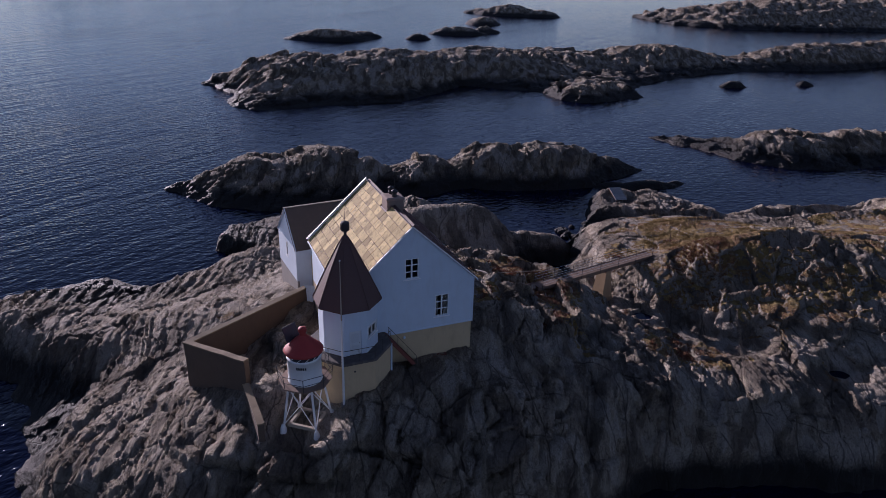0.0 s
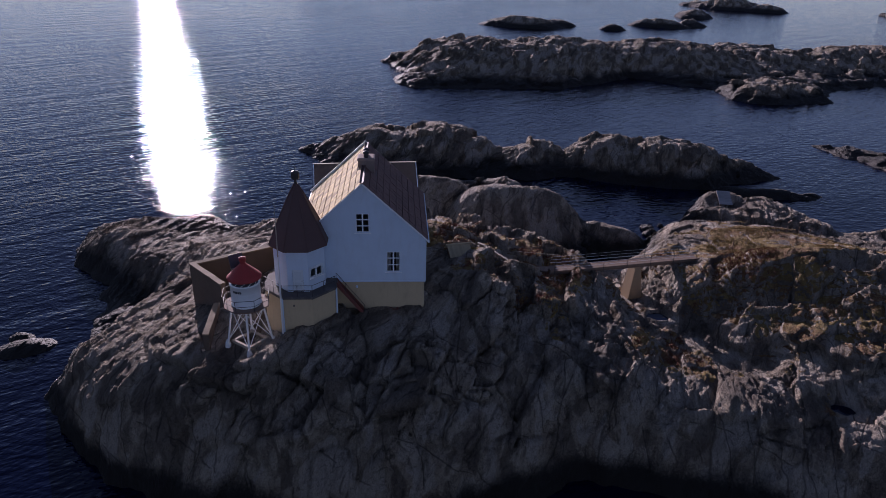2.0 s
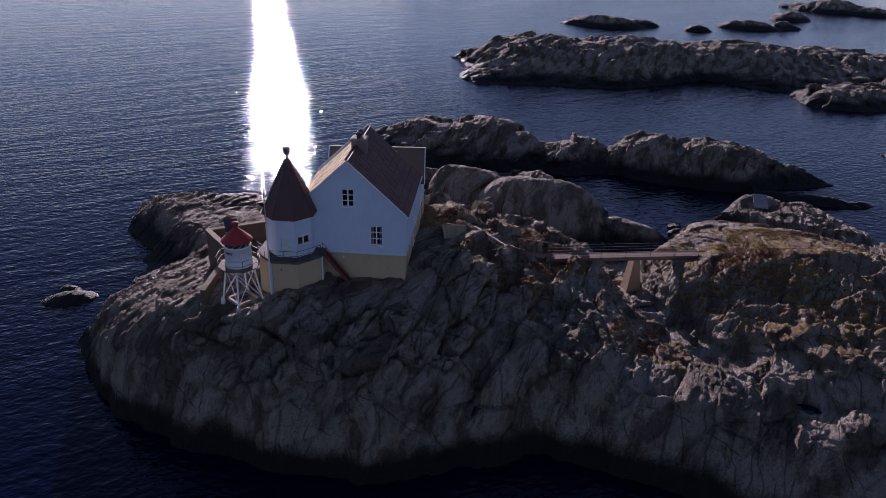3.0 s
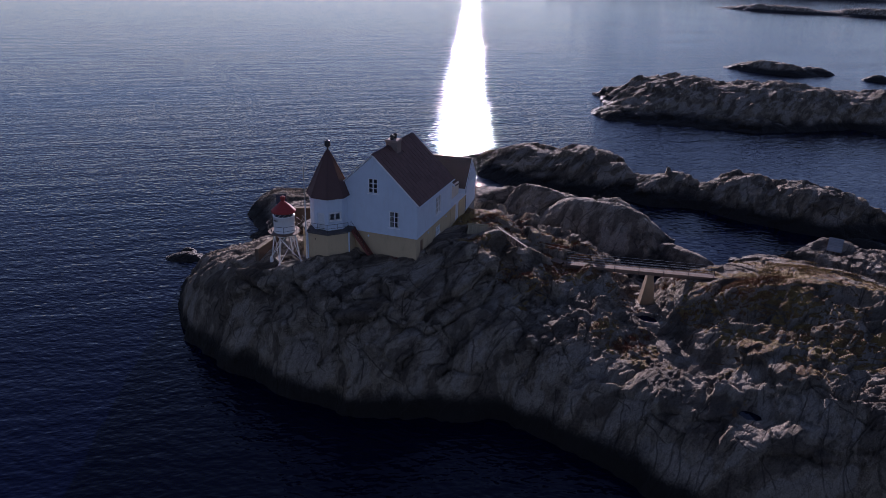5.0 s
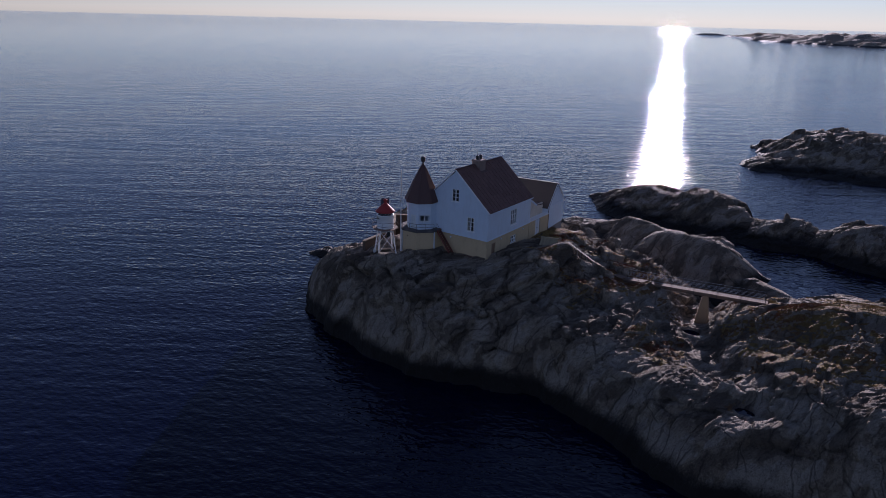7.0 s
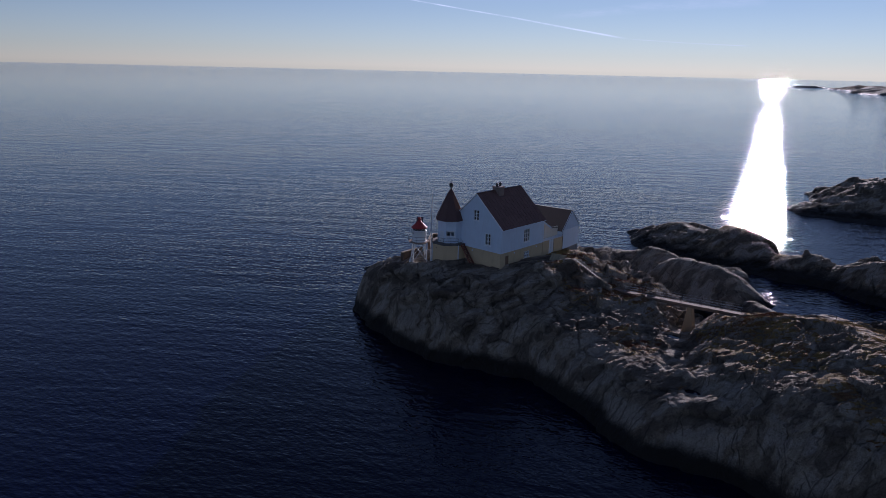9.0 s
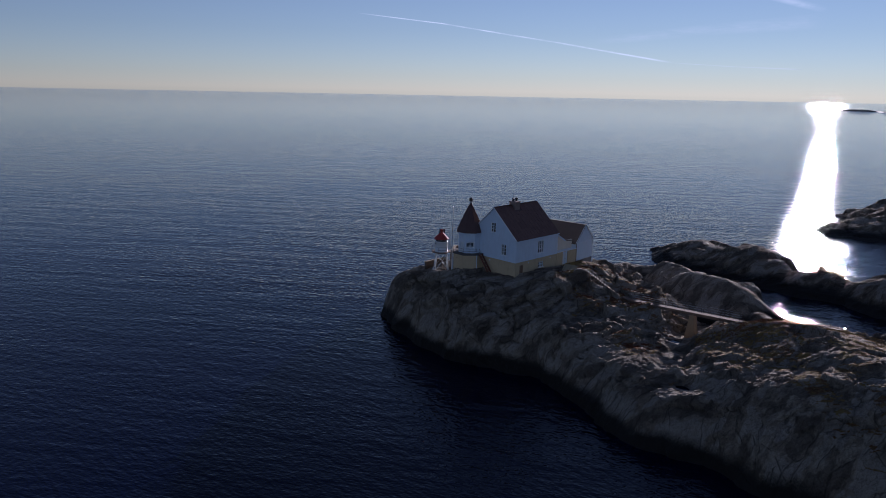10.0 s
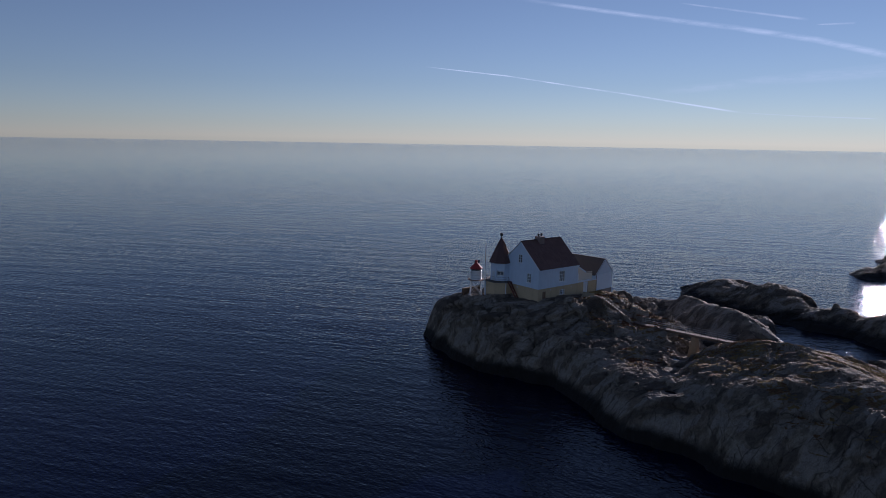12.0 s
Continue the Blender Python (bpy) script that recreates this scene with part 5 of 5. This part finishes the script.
hexa(bm, [(-1.0, -0.95, -5.2), (1.0, -0.95, -5.2), (1.0, 0.95, -5.2), (-1.0, 0.95, -5.2), (-0.32, -0.6, 0.0), (0.32, -0.6, 0.0), (0.32, 0.6, 0.0), (-0.32, 0.6, 0.0)])
part("shaft", bm, concrete, pier)
for i, (f, zt) in enumerate(((0.99, 6.95), (0.02, 6.98))):
    q = B0.lerp(B1, f)
    ab = thing("bridge_abutment", pose(q.x, q.y, zt, 0, 0, math.degrees(math.atan2(bdir.y, bdir.x))), "squat concrete block under the bridge end", "bridge abutment")
    part("block", box(-0.5, 0.5, -0.7, 0.7, -2.2, 0.03, 0.03), concrete, ab)

# pale steps down the rock, and the handrail that leads on to the bridge
S0, S1 = Vector((2.6, 57.5, 10.85)), Vector((4.4, 61.0, 7.95))
sdir = (S1 - S0).normalized()
flat = Vector((sdir.x, sdir.y, 0)).normalized()
across = Vector((flat.y, -flat.x, 0))
SM = Matrix((( across.x, flat.x, 0, 0), (across.y, flat.y, 0, 0), (0, 0, 1, 0), (0, 0, 0, 1)))
steps = thing("rock_steps", Matrix.Identity(4), "flight of pale timber steps down the rock", "steps")
for i in range(11):
    p = S0.lerp(S1, i / 10) + Vector((0, 0, 0.22))
    tread = part("tread", box(-0.5, 0.5, -0.10, 0.10, 0.0, 0.06, 0.01), pale_step, steps)
    tread.matrix_basis = Matrix.Translation(p) @ SM
    bearer = part("bearer", box(-0.2, 0.2, -0.04, 0.04, -0.9, -0.002), stone_base, steps)
    bearer.matrix_basis = Matrix.Translation(p) @ SM
path = thing("boardwalk", Matrix.Identity(4), "grey plank walk along the rock to the bridge", "boardwalk")
pa, pb = Vector((4.6, 61.35, 7.62)), B0 + Vector((-0.1, -0.05, 0.0))
for i in range(22):
    p = pa.lerp(pb, (i + 0.5) / 22)
    pl = part("plank", box(-0.105, 0.105, -0.55, 0.55, -0.05, 0.0), deck, path)
    pl.matrix_basis = Matrix.Translation(p) @ pose(0, 0, 0, 0, 0, 4 + 1.5 * math.sin(i))
for y in (-0.4, 0.4):
    part("bearer", beam((pa.x, pa.y + y, pa.z - 0.13), (pb.x, pb.y + y, pb.z - 0.13), 0.1, 0.15), deck, path)
rail_t = thing("path_handrail", Matrix.Identity(4), "thin pale handrail beside the path", "handrail")
ra = [Vector((4.6, 62.6, 8.5)), Vector((9.4, 63.6, 8.4))]
for p in (ra[0], ra[0].lerp(ra[1], 0.5), ra[1]):
    part("post", rod((p.x, p.y, p.z - 1.3), p, 0.025, None, 6), iron, rail_t)
part("rail", rod(ra[0], ra[1], 0.024, None, 6), pale_timber, rail_t)

# board cover on the slope behind the house
cover = thing("board_cover", pose(1.3, 55.05, 10.95, 33, 0, 35), "yellowish sloping board cover set in the rock", "hatch")
for k in range(10):
    part("board", box(-1.1 + 0.22 * k, -1.1 + 0.22 * k + 0.205, -1.0, 1.0, -0.02, 0.02), painted("yellow_boards", (0.40, 0.33, 0.20), 0.85, vary=0.4) if k == 0 else bpy.data.materials["yellow_boards"], cover)
part("top_rail", box(-1.2, 1.2, 1.0, 1.16, -0.16, 0.08, 0.01), bpy.data.materials["yellow_boards"], cover)
part("bearer", box(-1.05, 1.05, -0.9, 0.9, -0.8, -0.06), deck, cover)

# landing slip by the inlet
slip = thing("landing_slip", pose(27.85, 104.4, 3.02, 19, 0, 10), "grey boarded boat landing slip on low rock", "landing slip")
for k in range(9):
    part("board", box(-0.95, 0.95, -1.6 + 0.36 * k, -1.6 + 0.36 * k + 0.33, -0.03, 0.03), grey_board, slip)
for x in (-0.8, 0, 0.8):
    part("bearer", box(x - 0.08, x + 0.08, -1.65, 1.7, -0.5, -0.035), deck, slip)

# ---------------------------------------------------------------- rock pools
pool_water = sea_material("pool_water", 0.06)
for n_, (x, y, a, b, level) in enumerate(POOLS):
    bm = bmesh.new()
    ring = [bm.verts.new(((a + 0.45) * math.cos(t), (b + 0.35) * math.sin(t), 0)) for t in [2 * math.pi * i / 24 for i in range(24)]]
    bm.faces.new(ring)
    ob = part("rock_pool", bm, pool_water)
    ob.matrix_world = pose(x, y, level)
    tagged(ob, "still rainwater pool in a rock hollow", "pool", kind="structure")

# ---------------------------------------------------------------- wire fence on the top of the island
fence = thing("wire_fence", Matrix.Identity(4), "thin wire fence on grey posts above the inlet", "fence")
fa, fb = (26.8, 76.5), (37.5, 86.5)
fz = [float(ground_at(fa[0] + (fb[0] - fa[0]) * i / 7, fa[1] + (fb[1] - fa[1]) * i / 7)[0]) for i in range(8)]
fp = [Vector((fa[0] + (fb[0] - fa[0]) * i / 7, fa[1] + (fb[1] - fa[1]) * i / 7, fz[i])) for i in range(8)]
for p in fp:
    part("post", rod(p - Vector((0, 0, 0.4)), p + Vector((0, 0, 1.1)), 0.045, 0.04, 6), deck, fence)
for a, b in zip(fp, fp[1:]):
    for h in (0.55, 1.0):
        part("wire", rod(a + Vector((0, 0, h)), b + Vector((0, 0, h)), 0.012, None, 4), iron, fence)

# ---------------------------------------------------------------- turf and heather tufts
def tufts(name, label, count, spread, colors, box_, seed, low, blades=6):
    r = np.random.default_rng(seed)
    n = count * 12
    X, Y = r.uniform(box_[0], box_[1], n), r.uniform(box_[2], box_[3], n)
    e = STEP
    Z = ground_at(X, Y)
    Zx, Zy = ground_at(X + e, Y), ground_at(X, Y + e)
    slope = np.hypot(Zx - Z, Zy - Z) / e
    where = 1.0 * np.exp(-(((X - 33) / 15) ** 2 + ((Y - 77) / 9) ** 2)) + 0.85 * np.exp(-(((X - 4) / 7) ** 2 + ((Y - 63) / 6) ** 2)) + 0.5 * np.exp(-(((X - 25) / 9) ** 2 + ((Y - 66) / 6) ** 2))
    score = where * 0.9 + fbm(X * 0.16, Y * 0.16, 33, 5, 0.62) * 1.5 - 0.12 + low
    ok = np.where((score > 0.45) & (slope < 0.7) & (Z > 4.5))[0][:count]
    verts, faces = [], []
    for i in ok:
        x, y, z = X[i], Y[i], Z[i] - 0.04
        size = r.uniform(0.5, 1.2) * spread
        for b in range(blades):
            t = r.uniform(0, 2 * math.pi)
            lean, h, wd = r.uniform(0.2, 0.9), size * r.uniform(0.6, 1.1), size * 0.14
            ox, oy = r.normal(0, size * 0.45, 2)
            dx, dy = math.cos(t), math.sin(t)
            k = len(verts)
            verts += [(x + ox - dy * wd, y + oy + dx * wd, z), (x + ox + dy * wd, y + oy - dx * wd, z), (x + ox + dx * lean * h, y + oy + dy * lean * h, z + h)]
            faces.append((k, k + 1, k + 2))
    me = bpy.data.meshes.new(name)
    me.from_pydata(verts, [], faces)
    m, nt, b = nodes_of(name, 0.9)
    geo = nt.nodes.new("ShaderNodeNewGeometry")
    nt.links.new(mix(nt, geo.outputs["Random Per Island"], colors[0], colors[1]), b.inputs["Base Color"])
    me.materials.append(m)
    return tagged(new(name, me), label, "grass", kind="stuff")


tufts("dry_grass", "tufts of dry yellow-brown grass in the rock hollows", 14000, 0.17, ((0.30, 0.22, 0.08), (0.17, 0.115, 0.04)), (14, 55, 60, 95), 3, 0.0)
tufts("heather", "low rust-brown heather among the rocks", 5000, 0.2, ((0.19, 0.06, 0.03), (0.11, 0.055, 0.03)), (-3, 30, 52, 72), 4, 0.05)

# ---------------------------------------------------------------- loose stones by the inlet
stone_rng = random.Random(9)
for k in range(14):
    x, y = stone_rng.uniform(17.5, 24), stone_rng.uniform(92.5, 98)
    size = stone_rng.uniform(0.35, 1.0)
    bm = bmesh.new()
    bmesh.ops.create_icosphere(bm, subdivisions=2, radius=size)
    for v in bm.verts:
        v.co *= 1 + 0.35 * noise.noise(v.co * 0.9 / size + Vector((k * 7.1, 0, 0)))
        v.co.z *= 0.65
    z = max(0.05, float(ground_at(x, y)[0]))
    ob = part("boulder", bm, rock_far)
    ob.matrix_world = pose(x, y, z + 0.1 * size, 0, 0, stone_rng.uniform(0, 360))
    tagged(ob, "rounded grey boulder at the edge of the inlet", "boulder", "boulders by the inlet")

# ---------------------------------------------------------------- vapour trails, far out in the sky
def trail_material(name, glow, thin):
    m = bpy.data.materials.new(name)
    m.use_nodes = True
    nt = m.node_tree
    nt.nodes.clear()
    out = nt.nodes.new("ShaderNodeOutputMaterial")
    em = nt.nodes.new("ShaderNodeEmission")
    em.inputs[0].default_value, em.inputs[1].default_value = (0.95, 0.97, 1.0, 1), glow
    tr = nt.nodes.new("ShaderNodeBsdfTransparent")
    mx = nt.nodes.new("ShaderNodeMixShader")
    att = nt.nodes.new("ShaderNodeAttribute")
    att.attribute_name = "fade"
    streak = noise_node(nt, coords(nt, (0.004, 0.004, 0.02)), 1.0, 5, 0.7)
    fac = math_node(nt, "MULTIPLY", att.outputs["Fac"], math_node(nt, "MULTIPLY", span(nt, streak, 0.25, 0.7), thin))
    nt.links.new(fac, mx.inputs[0])
    nt.links.new(tr.outputs[0], mx.inputs[1])
    nt.links.new(em.outputs[0], mx.inputs[2])
    nt.links.new(mx.outputs[0], out.inputs[0])
    return m


def trail(name, pts, width, material, centre=(95, 0, 39)):
    """A thin band of cloud along bearings (degrees from +y, height), fading to its edges and ends."""
    verts, faces, fade = [], [], []
    n = 40
    for i in range(n + 1):
        f = i / n * (len(pts) - 1)
        k = min(int(f), len(pts) - 2)
        az = pts[k][0] + (pts[k + 1][0] - pts[k][0]) * (f - k)
        el = pts[k][1] + (pts[k + 1][1] - pts[k][1]) * (f - k)
        for j in range(5):
            e = radians(el + (j - 2) / 2 * width * (0.55 + 0.45 * i / n))
            a = radians(az)
            verts.append((centre[0] + 4300 * math.sin(a) * math.cos(e), centre[1] + 4300 * math.cos(a) * math.cos(e), centre[2] + 4300 * math.sin(e)))
            fade.append((0, 0.6, 1, 0.6, 0)[j] * min(1, i / 6, (n - i) / 3))
    for i in range(n):
        for j in range(4):
            a = i * 5 + j
            faces.append((a, a + 1, a + 6, a + 5))
    me = bpy.data.meshes.new(name)
    me.from_pydata(verts, [], faces)
    me.attributes.new("fade", "FLOAT", "POINT").data.foreach_set("value", fade)
    me.materials.append(material)
    return tagged(new(name, me), "thin white vapour trail across the blue sky", "vapour trail", kind="structure")


crisp, faint = trail_material("crisp_trail", 0.75, 0.75), trail_material("faint_trail", 0.65, 0.4)
trail("backdrop_trail", [(-74.7, 5.75), (-67.9, 5.1), (-58.9, 3.8), (-49.8, 2.3)], 0.09, crisp)
trail("backdrop_trail", [(-50.3, 2.35), (-46, 2.1), (-41.0, 1.9)], 0.06, faint)
trail("backdrop_trail", [(-67.5, 11.0), (-59.3, 9.8), (-51.0, 8.5), (-45.4, 7.4), (-40.0, 5.9)], 0.30, trail_material("broad_trail", 0.70, 0.42))
trail("backdrop_trail", [(-55, 10.4), (-51.5, 9.8), (-46.0, 8.8)], 0.12, faint)
trail("backdrop_trail", [(-45.6, 8.45), (-43.1, 8.4)], 0.10, faint)
trail("backdrop_trail", [(-56, 3.9), (-48, 4.7), (-40, 5.2)], 0.6, trail_material("veil_trail", 0.6, 0.25))

# ---------------------------------------------------------------- roof slabs
rng = random.Random(5)
slab_meshes = []
for v in range(6):
    bm = bmesh.new()
    w_, h_ = 0.325, 0.338
    j = lambda s: s + rng.uniform(-0.016, 0.016)
    hexa(bm, [(j(-w_), j(-h_), -0.02), (j(w_), j(-h_), -0.02), (j(w_), j(h_), -0.02), (j(-w_), j(h_), -0.02), (j(-w_), j(-h_), 0.022), (j(w_), j(-h_), 0.02), (j(w_), j(h_), 0.02), (j(-w_), j(h_), 0.022)])
    me = bpy.data.meshes.new("slab")
    bmesh.ops.recalc_face_normals(bm, faces=bm.faces)
    bm.to_mesh(me)
    bm.free()
    me.materials.append(slate_shaded)
    slab_meshes.append(me)
# the same slabs in the sunlit colour for the west slope
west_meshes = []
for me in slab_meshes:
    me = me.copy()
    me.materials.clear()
    me.materials.append(slate_sunlit)
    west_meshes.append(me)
ROWS_N, COLS_N = 10, 15
for s in (-1, 1):
    run = (W + 0.2) / math.cos(PITCH)
    for r in range(ROWS_N):
        along = run * (r + 0.5) / ROWS_N
        for c in range(COLS_N):
            y = -0.06 + (L + 0.12) * (c + 0.5) / COLS_N
            x, z = s * along * math.cos(PITCH), RIDGE - along * math.sin(PITCH)
            if -0.55 < x < 0.95 and abs(y - 4.75) < 0.75:
                continue
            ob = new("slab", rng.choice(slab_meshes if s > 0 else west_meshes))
            ob.parent = slopes[s]
            tilt = Matrix.Rotation(s * PITCH, 4, "Y")
            lift = 0.035 + rng.uniform(-0.006, 0.012)
            ob.matrix_basis = Matrix.Translation((x + s * math.sin(PITCH) * lift, y, z + math.cos(PITCH) * lift)) @ tilt @ pose(0, 0, 0, rng.uniform(-0.8, 0.8), s * 2.6 + rng.uniform(-0.8, 0.8), rng.uniform(-1.2, 1.2))
